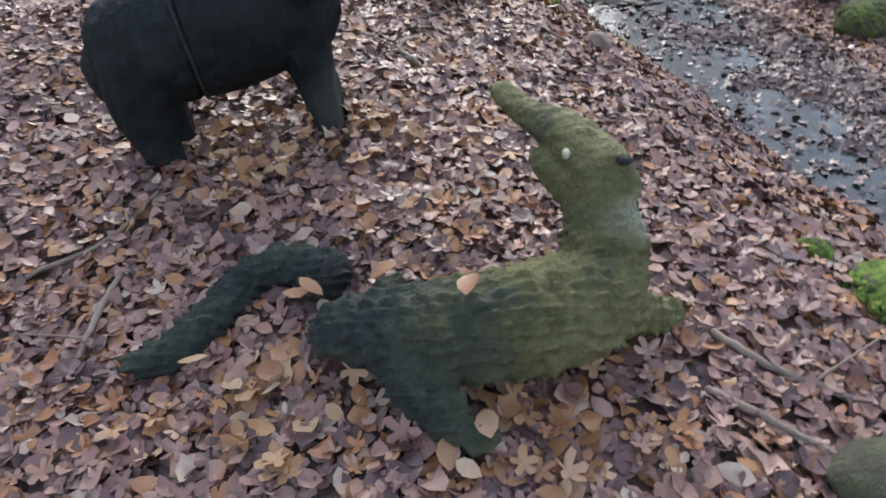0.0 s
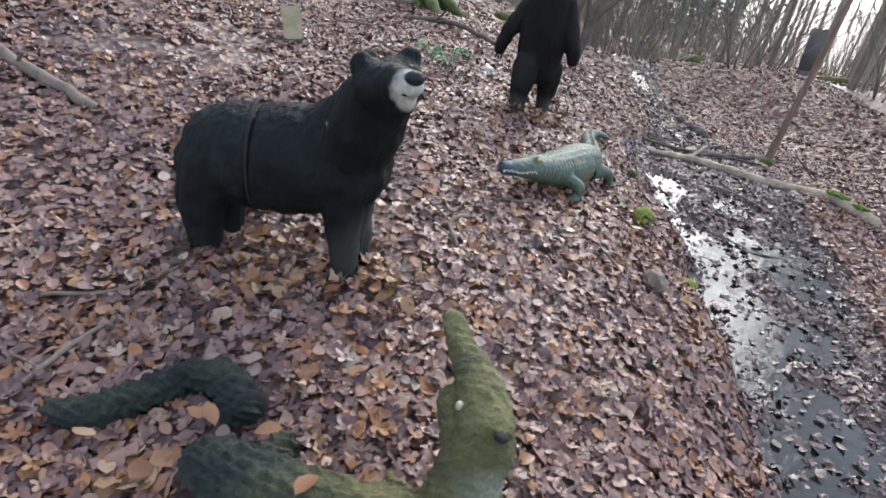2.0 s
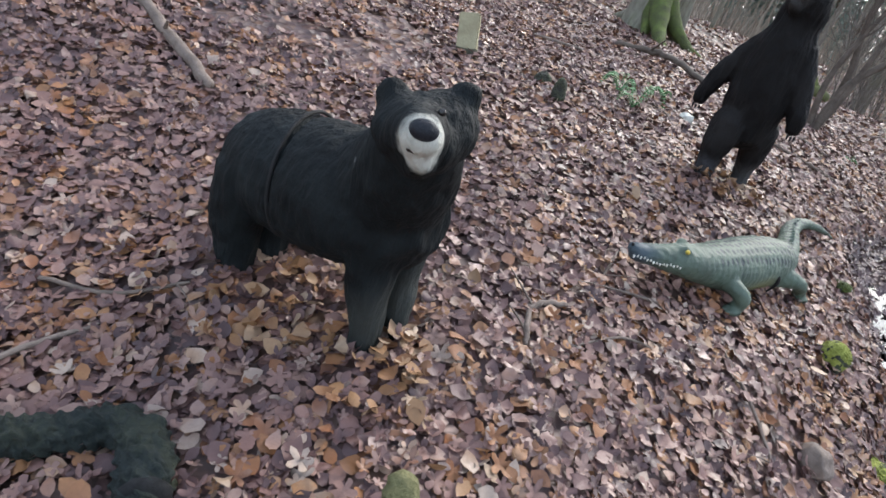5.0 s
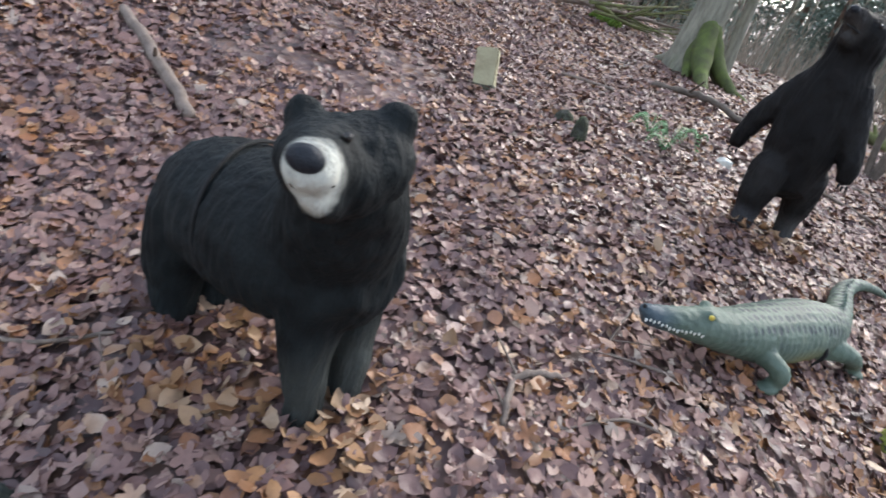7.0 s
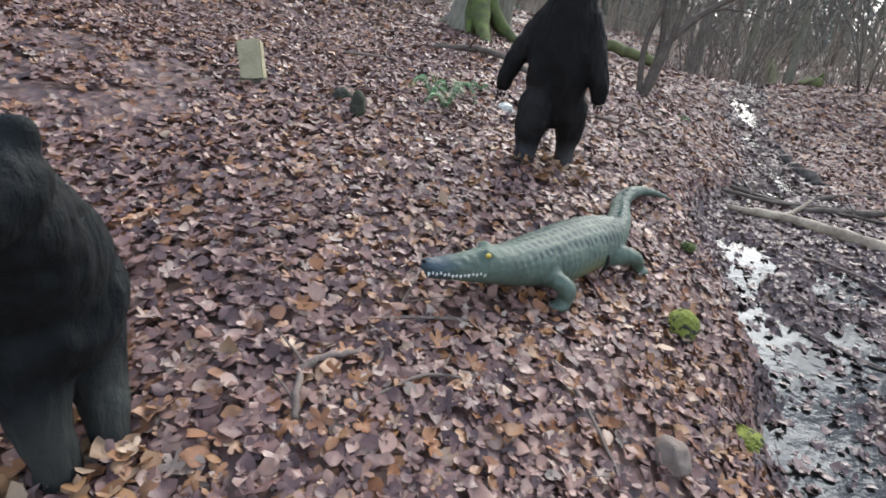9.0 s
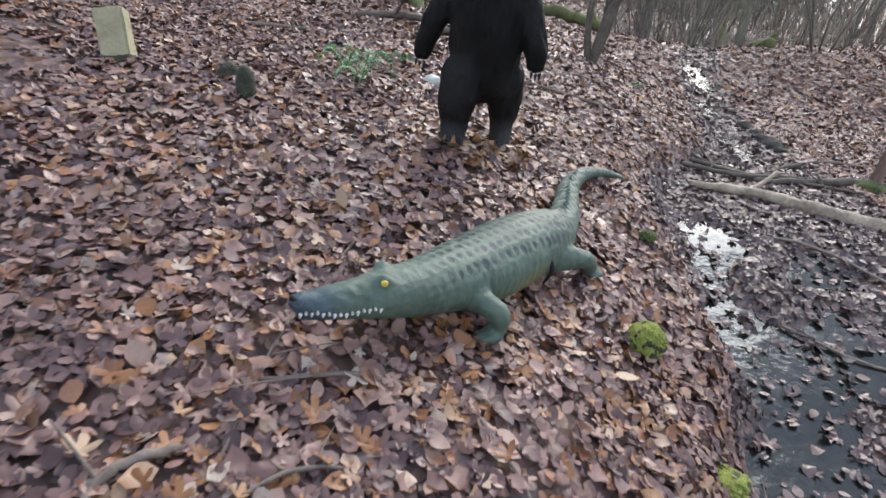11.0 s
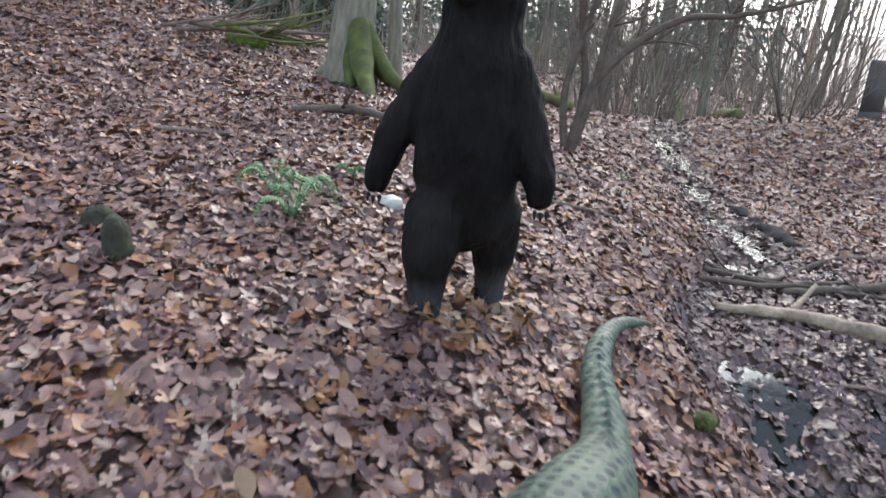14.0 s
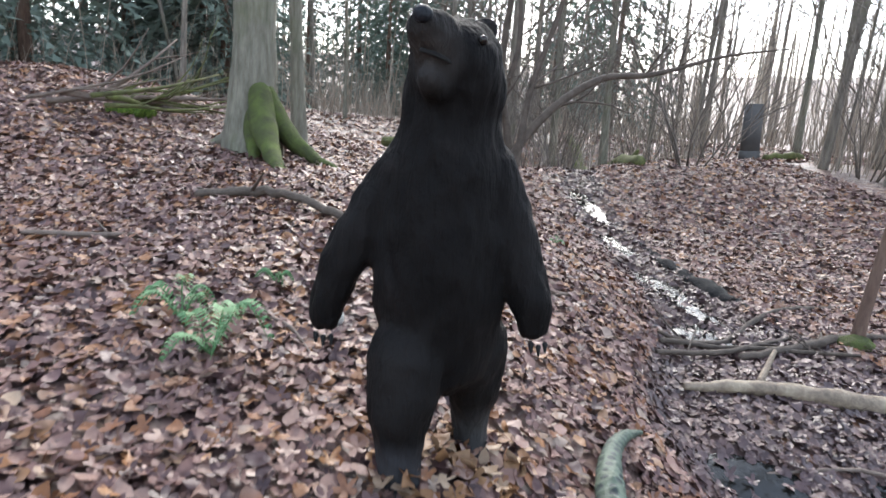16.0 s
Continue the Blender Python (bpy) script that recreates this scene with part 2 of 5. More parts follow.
def ball(bm, c, r, turn=(0, 0, 0), sub=3, mat=0):
    m = Matrix.LocRotScale(c, Euler([radians(v) for v in turn]), Vector(r if isinstance(r, (tuple, list)) else (r, r, r)))
    made = bmesh.ops.create_icosphere(bm, subdivisions=sub, radius=1.0, matrix=m)
    for v in made["verts"]:
        for f in v.link_faces:
            f.material_index = mat


def rough_up(bm, amount, scale, seed=0.0):
    for v in bm.verts:
        k = noise.noise(v.co * scale + Vector((seed, seed * 2, 0)))
        v.co += Vector((noise.noise(v.co * scale + Vector((7, seed, 1))), noise.noise(v.co * scale + Vector((seed, 9, 4))), k)) * amount


# ---------------------------------------------------------------- ground
# Broad swells of the slope: for each x, heights at the y of ROWS_Y.
ROWS_Y = (-5, -3, -1, 1, 3, 5, 8, 11)
SWELLS = [
    (-4, (0.03, 0.1, 0.39, 0.18, -0.13, 0.24, 0.41, 0.1)),
    (-2, (-0.16, -0.31, -0.01, -0.07, -0.16, -0.21, 0.12, -0.03)),
    (0, (0.1, 0.44, 0.25, 0.06, 0.32, 0.05, -0.04, -0.19)),
    (2, (-0.28, -0.38, -0.14, -0.04, -0.03, -0.22, -0.09, -0.35)),
    (4, (-0.08, -0.38, -0.48, -0.33, -0.22, -0.31, -0.01, -0.73)),
    (6, (0.28, 0.5, 0.21, 0.01, -0.07, -0.19, 0.26, -0.69)),
]
STREAM = [(-8, 0.6, 1.6), (-3.3, 1.15, 1.95), (-2.6, 1.3, 2.3), (-2, 1.42, 2.6), (-1, 1.6, 2.8), (0, 1.62, 3.0), (0.6, 1.5, 3.1), (1.2, 1.75, 3.15),
          (2.2, 2.4, 3.05), (3.4, 2.68, 3.0), (4.5, 2.95, 3.3), (6.2, 3.22, 3.55), (9, 4.2, 4.5), (12, 5.2, 5.6), (20, 6.5, 7.0)]
ST = np.array(STREAM)


def slope(x, y):
    x, y = np.asarray(x, float), np.asarray(y, float)
    z = PLANE_A + PLANE_B * 6 * np.tanh(x / 6) + PLANE_C * 6 * np.tanh(y / 6)
    for sx, heights in SWELLS:
        for sy, k in zip(ROWS_Y, heights):
            z = z + k * np.exp(-((x - sx) ** 2 + (y - sy) ** 2) / (2 * 1.7 ** 2))
    return z


def ripple(x, y, s=1.0):
    return (np.sin(x * 2.3 * s + 1.3 * np.sin(y * 1.9 * s)) + np.sin(y * 2.9 * s + 1.7 * np.sin(x * 2.1 * s + 1.0)) + 0.6 * np.sin((x + y) * 5.3 * s)) / 2.6


def water_level(y):
    y = np.asarray(y, float)
    a, b = np.interp(y, ST[:, 0], ST[:, 1]), np.interp(y, ST[:, 0], ST[:, 2])
    return 0.82 * slope(a, y) + 0.18 * slope(b, y) - 0.05


def in_stream(x, y):
    a, b = np.interp(y, ST[:, 0], ST[:, 1]), np.interp(y, ST[:, 0], ST[:, 2])
    wob = 0.1 * ripple(x * 0.7, y * 1.3, 1.4)
    out = np.abs(x - (a + b) / 2) - (b - a) / 2 + wob
    k = np.clip((0.3 - out) / 0.4, 0, 1)
    return k * k * (3 - 2 * k)


# Open pools between the drifts of wet leaves: x, y and half lengths.
POOLS = [(1.9, -0.75, 0.26, 0.6), (2.62, -0.6, 0.27, 0.5), (2.1, -1.5, 0.35, 0.32), (1.85, -2.35, 0.3, 0.45), (1.45, -3.3, 0.36, 0.5), (1.76, 0.28, 0.11, 0.2),
         (2.45, 0.3, 0.2, 0.16), (2.5, 2.05, 0.2, 0.25), (2.8, 3.0, 0.14, 0.6), (3.12, 4.6, 0.14, 0.5), (3.35, 6.0, 0.18, 0.7), (1.2, -4.6, 0.4, 0.5),
         (1.8, 0.5, 0.2, 0.22), (1.68, -0.3, 0.15, 0.3), (1.68, -1.2, 0.2, 0.45), (2.3, -0.3, 0.18, 0.3), (1.62, -1.95, 0.22, 0.4), (1.5, -2.75, 0.25, 0.35), (2.75, 2.5, 0.12, 0.22)]


def pooled(x, y):
    """1 in the middle of a pool, 0 outside, with a ragged edge."""
    k = np.zeros_like(np.asarray(x, float))
    for px, py, rx, ry in POOLS:
        d = ((x - px) / rx) ** 2 + ((y - py) / ry) ** 2
        k = np.maximum(k, np.clip(1.5 - d + 0.55 * ripple(x * 1.6, y * 1.6, 3.1), 0, 1))
    return k


def height(x, y):
    x, y = np.asarray(x, float), np.asarray(y, float)
    near_in = np.exp(-((x - 1) ** 2 + (y - 1) ** 2) / 300.0)
    base = slope(x, y) + 0.016 * ripple(x, y, 2.2) * near_in + 0.012 * ripple(y + 3, x, 4.7) * near_in
    right = np.clip((x - np.interp(y, ST[:, 0], ST[:, 2]) + 0.3) / 0.4, 0, 1) * np.clip((y + 4.5) / 1.5, 0, 1) * np.clip((8 - y) / 2, 0, 1)
    floor_z = water_level(y) + 0.05
    base = base + right * np.maximum(floor_z - base, 0)
    k = in_stream(x, y)
    bed = water_level(y) + 0.022 - 0.065 * pooled(x, y) + 0.012 * ripple(x + 5, y * 1.2, 1.7) + 0.007 * ripple(x, y, 6.0)
    far = np.clip((np.hypot(x, y - 5) - 38) / 60, 0, 1)
    return base * (1 - k) + bed * k + 9.0 * far * far


def at(x, y, dz=0.0):
    return (x, y, float(height(x, y)) + dz)


def make_ground():
    def axis(lo, hi, step, reach):
        inner = np.arange(lo, hi + 1e-6, step)
        grow = step * 1.12 ** np.arange(1, 75)
        up = hi + np.cumsum(grow)
        up = up[up < reach]
        down = (lo - np.cumsum(grow))
        down = down[down > -reach][::-1]
        return np.concatenate([down, inner, up])
    xs, ys = axis(-4.0, 6.5, 0.06, 400), axis(-6.0, 8.0, 0.06, 400)
    X, Y = np.meshgrid(xs, ys)
    Z = height(X, Y)
    nx, ny = len(xs), len(ys)
    co = np.stack([X, Y, Z], -1).reshape(-1, 3)
    i = np.arange(nx * ny).reshape(ny, nx)
    quads = np.stack([i[:-1, :-1], i[:-1, 1:], i[1:, 1:], i[1:, :-1]], -1).reshape(-1, 4)
    return grid_object("ground", co, quads, m_ground)


def grid_object(name, co, polys, mat):
    n = polys.shape[1]
    me = bpy.data.meshes.new(name)
    me.vertices.add(len(co))
    me.vertices.foreach_set("co", np.ascontiguousarray(co, np.float32).ravel())
    me.loops.add(polys.size)
    me.loops.foreach_set("vertex_index", np.ascontiguousarray(polys, np.int32).ravel())
    me.polygons.add(len(polys))
    me.polygons.foreach_set("loop_start", np.arange(0, polys.size, n, dtype=np.int32))
    me.update(calc_edges=True)
    me.materials.append(mat)
    me.shade_smooth()
    return new(name, me)


PLANE_A, PLANE_B, PLANE_C = -0.215, -0.027, 0.161
ground = tagged(make_ground(), "brown woodland slope of soil under fallen leaves", "ground", kind="structure")


def make_water():
    ys = np.arange(-8, 20, 0.12)
    u = np.linspace(-0.12, 1.12, 12)
    a, b = np.interp(ys, ST[:, 0], ST[:, 1]), np.interp(ys, ST[:, 0], ST[:, 2])
    X = a[:, None] + (b - a)[:, None] * u[None]
    Y = np.repeat(ys[:, None], len(u), 1)
    Z = np.repeat(water_level(ys)[:, None], len(u), 1)
    i = np.arange(X.size).reshape(X.shape)
    quads = np.stack([i[:-1, :-1], i[:-1, 1:], i[1:, 1:], i[1:, :-1]], -1).reshape(-1, 4)
    return grid_object("stream_water", np.stack([X, Y, Z], -1).reshape(-1, 3), quads, m_water)


tagged(make_water(), "shallow dark stream reflecting the pale sky", "water", kind="structure")

# ---------------------------------------------------------------- statues
def fur_relief(p):
    return noise.noise(Vector((p.x * 38, p.y * 38, p.z * 12))) + 0.7 * noise.noise(p * 9)


def barrel_relief(p):
    return fur_relief(p) - 2.2 * math.exp(-((p.x + 0.17 + 0.05 * (p.z - 0.4)) / 0.009) ** 2)


def scale_relief(p):
    d = noise.voronoi(Vector((p.x * 12 + 2 * p.y, p.y * 24, p.z * 26)))[0]
    w = 0.9 * noise.noise(p * 9) + 0.5 * noise.noise(p * 21)
    along, across = 0.92 * p.x - 0.38 * p.y, 0.38 * p.x + 0.92 * p.y + p.z
    plates = max(0.0, math.cos(across / 0.04 * 6.283 + w * 4)) * (0.6 + 0.4 * math.cos(along / 0.07 * 6.283 + w * 7))
    head = min(1.0, max(0.0, (p.z - 0.22) / 0.12))
    return (0.7 * max(0.0, 0.6 - d[0]) + 0.75 * plates - 0.4 + 0.5 * noise.noise(p * 45)) * (1 - 0.72 * head)


def fine_scales(p):
    d = noise.voronoi(p * 34)[0]
    return min(1.0, (d[1] - d[0]) * 1.5) - 0.4 + 0.5 * noise.noise(p * 15)


def statue(name, base, form, mats, voxel, relief=0.0, relief_form=None, extras=None):
    """One closed skin round all the forms, with its origin at base; extras are added to the same mesh afterwards."""
    bm = bmesh.new()
    form(bm)
    bmesh.ops.translate(bm, verts=bm.verts, vec=-Vector(base))
    rough = link_mesh("rough_form", bm, mats[0])
    mod = rough.modifiers.new("skin", 'REMESH')
    mod.mode, mod.voxel_size = 'VOXEL', voxel
    mod = rough.modifiers.new("ease", 'SMOOTH')
    mod.factor, mod.iterations = 0.6, 7
    bpy.context.view_layer.update()
    done = bpy.data.meshes.new_from_object(rough.evaluated_get(bpy.context.evaluated_depsgraph_get()))
    bpy.data.objects.remove(rough)
    skin = bmesh.new()
    skin.from_mesh(done)
    bpy.data.meshes.remove(done)
    for f in skin.faces:
        f.material_index = 0
    skin.normal_update()
    if relief:
        moved = [v.co + v.normal * relief * relief_form(v.co) for v in skin.verts]
        for v, p in zip(skin.verts, moved):
            v.co = p
    if extras:
        more = bmesh.new()
        extras(more)
        bmesh.ops.translate(more, verts=more.verts, vec=-Vector(base))
        tmp = bpy.data.meshes.new("tmp")
        more.to_mesh(tmp)
        more.free()
        skin.from_mesh(tmp)
        bpy.data.meshes.remove(tmp)
    ob = link_mesh(name, skin, mats)
    ob.location = base
    return ob


def bear_material(name, base, muzzle=None):
    m, n, l, b = material(name, 0.72)
    b.inputs["Specular IOR Level"].default_value = 0.2
    c = coords(n)
    mp = n.new("ShaderNodeMapping")
    mp.inputs["Scale"].default_value = (60, 60, 14)
    l.new(c, mp.inputs[0])
    fur, stain = noise_node(n, l, mp.outputs[0], 1.0, 4.0), noise_node(n, l, c, 7.0, 5.0)
    col = ramp_node(n, l, stain.outputs[0], [(0.35, base[0]), (0.6, base[1]), (0.75, base[2])]).outputs[0]
    if muzzle:
        wob = n.new("ShaderNodeVectorMath")
        wob.operation = 'MULTIPLY_ADD'
        l.new(noise_node(n, l, c, 40.0).outputs["Color"], wob.inputs[0])
        wob.inputs[1].default_value = (0.03, 0.03, 0.03)
        l.new(c, wob.inputs[2])
        # Tinted ellipsoids: muzzle, chest and leg patches, and the upright bear's painted highlights.
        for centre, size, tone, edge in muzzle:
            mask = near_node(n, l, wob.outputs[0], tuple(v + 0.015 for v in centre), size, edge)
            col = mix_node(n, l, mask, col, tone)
    l.new(col, b.inputs["Base Color"])
    bump_node(n, l, b, math_node(n, l, 'ADD', fur.outputs[0], math_node(n, l, 'MULTIPLY', stain.outputs[0], 1.5)), 0.8, 0.015)
    return m


B1 = Vector(at(-1.15, -2.6))
PALE = (0.5, 0.5, 0.44)


def off(base, x, y, z):
    return (x - base[0], y - base[1], z - base[2])


m_bear = bear_material("black_foam", ((0.004, 0.0055, 0.006), (0.009, 0.0125, 0.0135), (0.022, 0.028, 0.029)), [
    (off(B1, -0.764, -3.108, 0.444), (0.056, 0.058, 0.068), PALE, 0.2),
    (off(B1, -0.90, -2.70, -0.27), (0.07, 0.06, 0.12), (0.05, 0.055, 0.05), 0.6),
    (off(B1, -0.85, -2.55, -0.25), (0.08, 0.06, 0.12), (0.05, 0.055, 0.05), 0.5),
    (off(B1, -1.04, -2.83, 0.23), (0.014, 0.03, 0.014), (0.35, 0.36, 0.35), 0.3)])


def bear_form(bm):
    limb(bm, [(-1.53, -2.45, -0.10, 0.155), (-1.45, -2.48, -0.04, 0.205), (-1.27, -2.53, -0.01, 0.22), (-1.08, -2.59, 0.03, 0.22), (-0.95, -2.62, 0.05, 0.19)], 20)
    limb(bm, [(-1.02, -2.6, 0.08, 0.195), (-0.93, -2.68, 0.19, 0.17), (-0.87, -2.80, 0.34, 0.128)], 20)
    ball(bm, (-0.843, -2.915, 0.408), (0.114, 0.11, 0.094), (5, 12, 20))
    ball(bm, (-0.808, -2.865, 0.432), (0.098, 0.09, 0.084), (0, 15, 20))
    limb(bm, [(-0.825, -2.98, 0.428, 0.078), (-0.793, -3.05, 0.45, 0.06), (-0.766, -3.11, 0.466, 0.044)], 16)
    limb(bm, [(-0.815, -2.97, 0.37, 0.056), (-0.778, -3.05, 0.398, 0.038), (-0.766, -3.085, 0.412, 0.028)], 12)
    ball(bm, (-0.93, -2.915, 0.468), (0.042, 0.028, 0.044), (0, -20, 20))
    ball(bm, (-0.782, -2.835, 0.503), (0.046, 0.028, 0.046), (0, 25, 20))
    limb(bm, [(-0.95, -2.69, -0.0, 0.105), (-0.935, -2.69, -0.18, 0.078), (-0.91, -2.68, -0.36, 0.055), (-0.895, -2.7, -0.46, 0.052)], 14)
    limb(bm, [(-0.93, -2.53, 0.0, 0.105), (-0.90, -2.53, -0.18, 0.076), (-0.865, -2.54, -0.34, 0.055), (-0.85, -2.56, -0.43, 0.052)], 14)
    limb(bm, [(-1.49, -2.56, -0.06, 0.13), (-1.52, -2.57, -0.22, 0.105), (-1.505, -2.57, -0.38, 0.07), (-1.48, -2.58, -0.48, 0.065)], 14)
    limb(bm, [(-1.45, -2.4, -0.06, 0.13), (-1.47, -2.41, -0.22, 0.1), (-1.45, -2.43, -0.36, 0.07), (-1.42, -2.45, -0.47, 0.065)], 14)


def bear_extras(bm):
    ball(bm, (-0.757, -3.143, 0.49), (0.031, 0.022, 0.023), (20, 0, 20), 3, 1)
    ball(bm, (-0.847, -3.028, 0.482), (0.01, 0.009, 0.009), (0, 0, 0), 2, 2)
    ball(bm, (-0.77, -3.018, 0.503), (0.01, 0.009, 0.009), (0, 0, 0), 2, 2)
    limb(bm, [(-0.826, -3.06, 0.42, 0.004), (-0.806, -3.1, 0.432, 0.005), (-0.767, -3.132, 0.438, 0.006), (-0.735, -3.09, 0.446, 0.005)], 6, 3, 1.0, 2)
    # the seam round the barrel
    ring = [(-1.32 - 0.02 * math.sin(q), -2.517 + 0.221 * math.cos(q), -0.012 + 0.221 * math.sin(q)) for q in [radians(k) for k in range(-70, 255, 5)]]
    tube(bm, ring, [0.007] * len(ring), 6, 1.0, 3)


tagged(statue("bear_statue", B1, bear_form, [m_bear, m_nose, m_eye_dark, m_groove], 0.009, 0.0075, barrel_relief, bear_extras),
       "black foam bear target on four legs with a pale muzzle", "statue")

B2 = Vector(at(0.28, 0.1))
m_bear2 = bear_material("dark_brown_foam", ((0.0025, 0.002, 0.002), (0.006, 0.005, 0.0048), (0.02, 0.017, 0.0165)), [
    # First four entries: soft highlights on thighs and elbows, painted into the colour.
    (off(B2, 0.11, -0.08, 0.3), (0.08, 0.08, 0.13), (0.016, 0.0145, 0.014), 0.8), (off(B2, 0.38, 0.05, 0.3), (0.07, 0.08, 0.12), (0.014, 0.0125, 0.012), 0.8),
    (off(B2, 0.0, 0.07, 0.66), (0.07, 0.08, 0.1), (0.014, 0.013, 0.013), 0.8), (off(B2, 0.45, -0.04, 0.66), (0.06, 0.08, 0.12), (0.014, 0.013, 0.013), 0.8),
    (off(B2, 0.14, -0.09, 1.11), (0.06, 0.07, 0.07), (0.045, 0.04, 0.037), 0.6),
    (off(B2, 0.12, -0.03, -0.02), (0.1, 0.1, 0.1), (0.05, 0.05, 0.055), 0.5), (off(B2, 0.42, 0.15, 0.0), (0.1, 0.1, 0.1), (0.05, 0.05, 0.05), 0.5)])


def upright_form(bm):
    limb(bm, [(0.25, 0.1, 0.33, 0.16), (0.24, 0.1, 0.46, 0.184), (0.235, 0.09, 0.62, 0.182), (0.235, 0.08, 0.8, 0.162), (0.235, 0.07, 0.95, 0.135), (0.235, 0.05, 1.04, 0.126)], 22)
    limb(bm, [(0.24, 0.06, 1.02, 0.132), (0.225, 0.02, 1.095, 0.122)], 18)
    ball(bm, (0.225, 0.02, 1.1), (0.12, 0.125, 0.105), (0, -15, 0))
    limb(bm, [(0.2, -0.02, 1.115, 0.085), (0.155, -0.07, 1.145, 0.06), (0.125, -0.105, 1.165, 0.042)], 14)
    limb(bm, [(0.19, -0.03, 1.04, 0.06), (0.155, -0.07, 1.045, 0.04), (0.14, -0.095, 1.055, 0.026)], 12)
    ball(bm, (0.18, 0.07, 1.2), (0.035, 0.022, 0.035))
    ball(bm, (0.305, 0.05, 1.19), (0.035, 0.022, 0.035))
    limb(bm, [(0.15, 0.02, 0.32, 0.115), (0.135, -0.0, 0.18, 0.094), (0.135, -0.01, 0.04, 0.066), (0.14, -0.03, -0.05, 0.055)], 16)
    ball(bm, (0.14, -0.06, -0.055), (0.055, 0.085, 0.045))
    limb(bm, [(0.35, 0.13, 0.32, 0.115), (0.377, 0.16, 0.18, 0.088), (0.385, 0.18, 0.04, 0.06), (0.4, 0.18, -0.06, 0.052)], 16)
    ball(bm, (0.405, 0.15, -0.075), (0.05, 0.08, 0.042))
    limb(bm, [(0.15, 0.11, 0.84, 0.085), (0.055, 0.14, 0.7, 0.076), (-0.02, 0.16, 0.57, 0.067), (-0.06, 0.16, 0.46, 0.056), (-0.075, 0.15, 0.385, 0.045)], 16)
    limb(bm, [(0.33, 0.06, 0.84, 0.085), (0.4, 0.04, 0.7, 0.076), (0.447, 0.02, 0.57, 0.067), (0.48, 0.0, 0.48, 0.056), (0.49, -0.01, 0.415, 0.045)], 16)


def upright_extras(bm):
    for x, y, z in ((-0.1, 0.12, 0.35), (-0.08, 0.11, 0.342), (-0.058, 0.11, 0.345), (0.475, -0.045, 0.378), (0.495, -0.05, 0.372), (0.515, -0.045, 0.378)):
        limb(bm, [(x, y, z, 0.008), (x, y - 0.008, z - 0.022, 0.003)], 6, 2, 1.0, 3)
    ball(bm, (0.114, -0.138, 1.183), (0.024, 0.02, 0.02), (0, 0, 0), 2, 1)
    ball(bm, (0.265, -0.09, 1.145), 0.012, (0, 0, 0), 2, 2)
    limb(bm, [(0.205, -0.085, 1.085, 0.005), (0.16, -0.11, 1.1, 0.006), (0.12, -0.11, 1.11, 0.005)], 6, 3, 1.0, 3)
    ball(bm, (0.165, -0.105, 1.165), 0.012, (0, 0, 0), 2, 2)


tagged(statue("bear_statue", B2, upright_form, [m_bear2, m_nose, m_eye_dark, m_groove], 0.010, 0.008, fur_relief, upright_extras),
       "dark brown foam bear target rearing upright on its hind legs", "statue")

C2 = Vector(at(0.4, -1.0))


def reptile_material():
    m, n, l, b = material("green_foam", 0.6)
    c = coords(n)
    rot = n.new("ShaderNodeMapping")
    rot.inputs["Rotation"].default_value = (0, 0, radians(-53))
    l.new(c, rot.inputs[0])
    sep = n.new("ShaderNodeSeparateXYZ")
    l.new(rot.outputs[0], sep.inputs[0])
    flat = n.new("ShaderNodeCombineXYZ")
    l.new(sep.outputs[0], flat.inputs[0])
    l.new(sep.outputs[1], flat.inputs[1])
    v = n.new("ShaderNodeTexVoronoi")
    v.inputs["Scale"].default_value, v.inputs["Randomness"].default_value = 23.0, 0.25
    l.new(flat.outputs[0], v.inputs["Vector"])
    spot = ramp_node(n, l, v.outputs["Distance"], [(0.29, (1, 1, 1)), (0.36, (0, 0, 0))]).outputs[0]
    back = n.new("ShaderNodeMapRange")
    back.inputs[1].default_value, back.inputs[2].default_value = 0.1, 0.16
    l.new(sep.outputs[2], back.inputs[0])
    body = n.new("ShaderNodeMapRange")
    body.inputs[1].default_value, body.inputs[2].default_value = -0.55, -0.45
    l.new(sep.outputs[0], body.inputs[0])
    stain, fine = noise_node(n, l, c, 6.0, 5.0), noise_node(n, l, c, 70.0, 4.0)
    green = ramp_node(n, l, stain.outputs[0], [(0.3, (0.062, 0.088, 0.066)), (0.55, (0.095, 0.135, 0.1)), (0.75, (0.125, 0.15, 0.1))]).outputs[0]
    fac = math_node(n, l, 'MULTIPLY', math_node(n, l, 'MULTIPLY', spot, back.outputs[0]), math_node(n, l, 'MULTIPLY', body.outputs[0], 1.0))
    col = mix_node(n, l, fac, green, (0.022, 0.036, 0.038))
    tip = near_node(n, l, c, off(C2, -0.185, -1.74, -0.08), (0.11, 0.11, 0.11), 0.4)
    col = mix_node(n, l, tip, col, (0.045, 0.07, 0.085))
    belly = near_node(n, l, c, off(C2, 0.52, -1.1, -0.27), (0.25, 0.14, 0.09), 0.4)
    col = mix_node(n, l, math_node(n, l, 'MULTIPLY', belly, 0.6), col, (0.22, 0.2, 0.07))
    l.new(col, b.inputs["Base Color"])
    bump_node(n, l, b, math_node(n, l, 'ADD', v.outputs["Distance"], math_node(n, l, 'MULTIPLY', fine.outputs[0], 0.5)), 0.5, 0.012)
    return m


m_reptile = reptile_material()


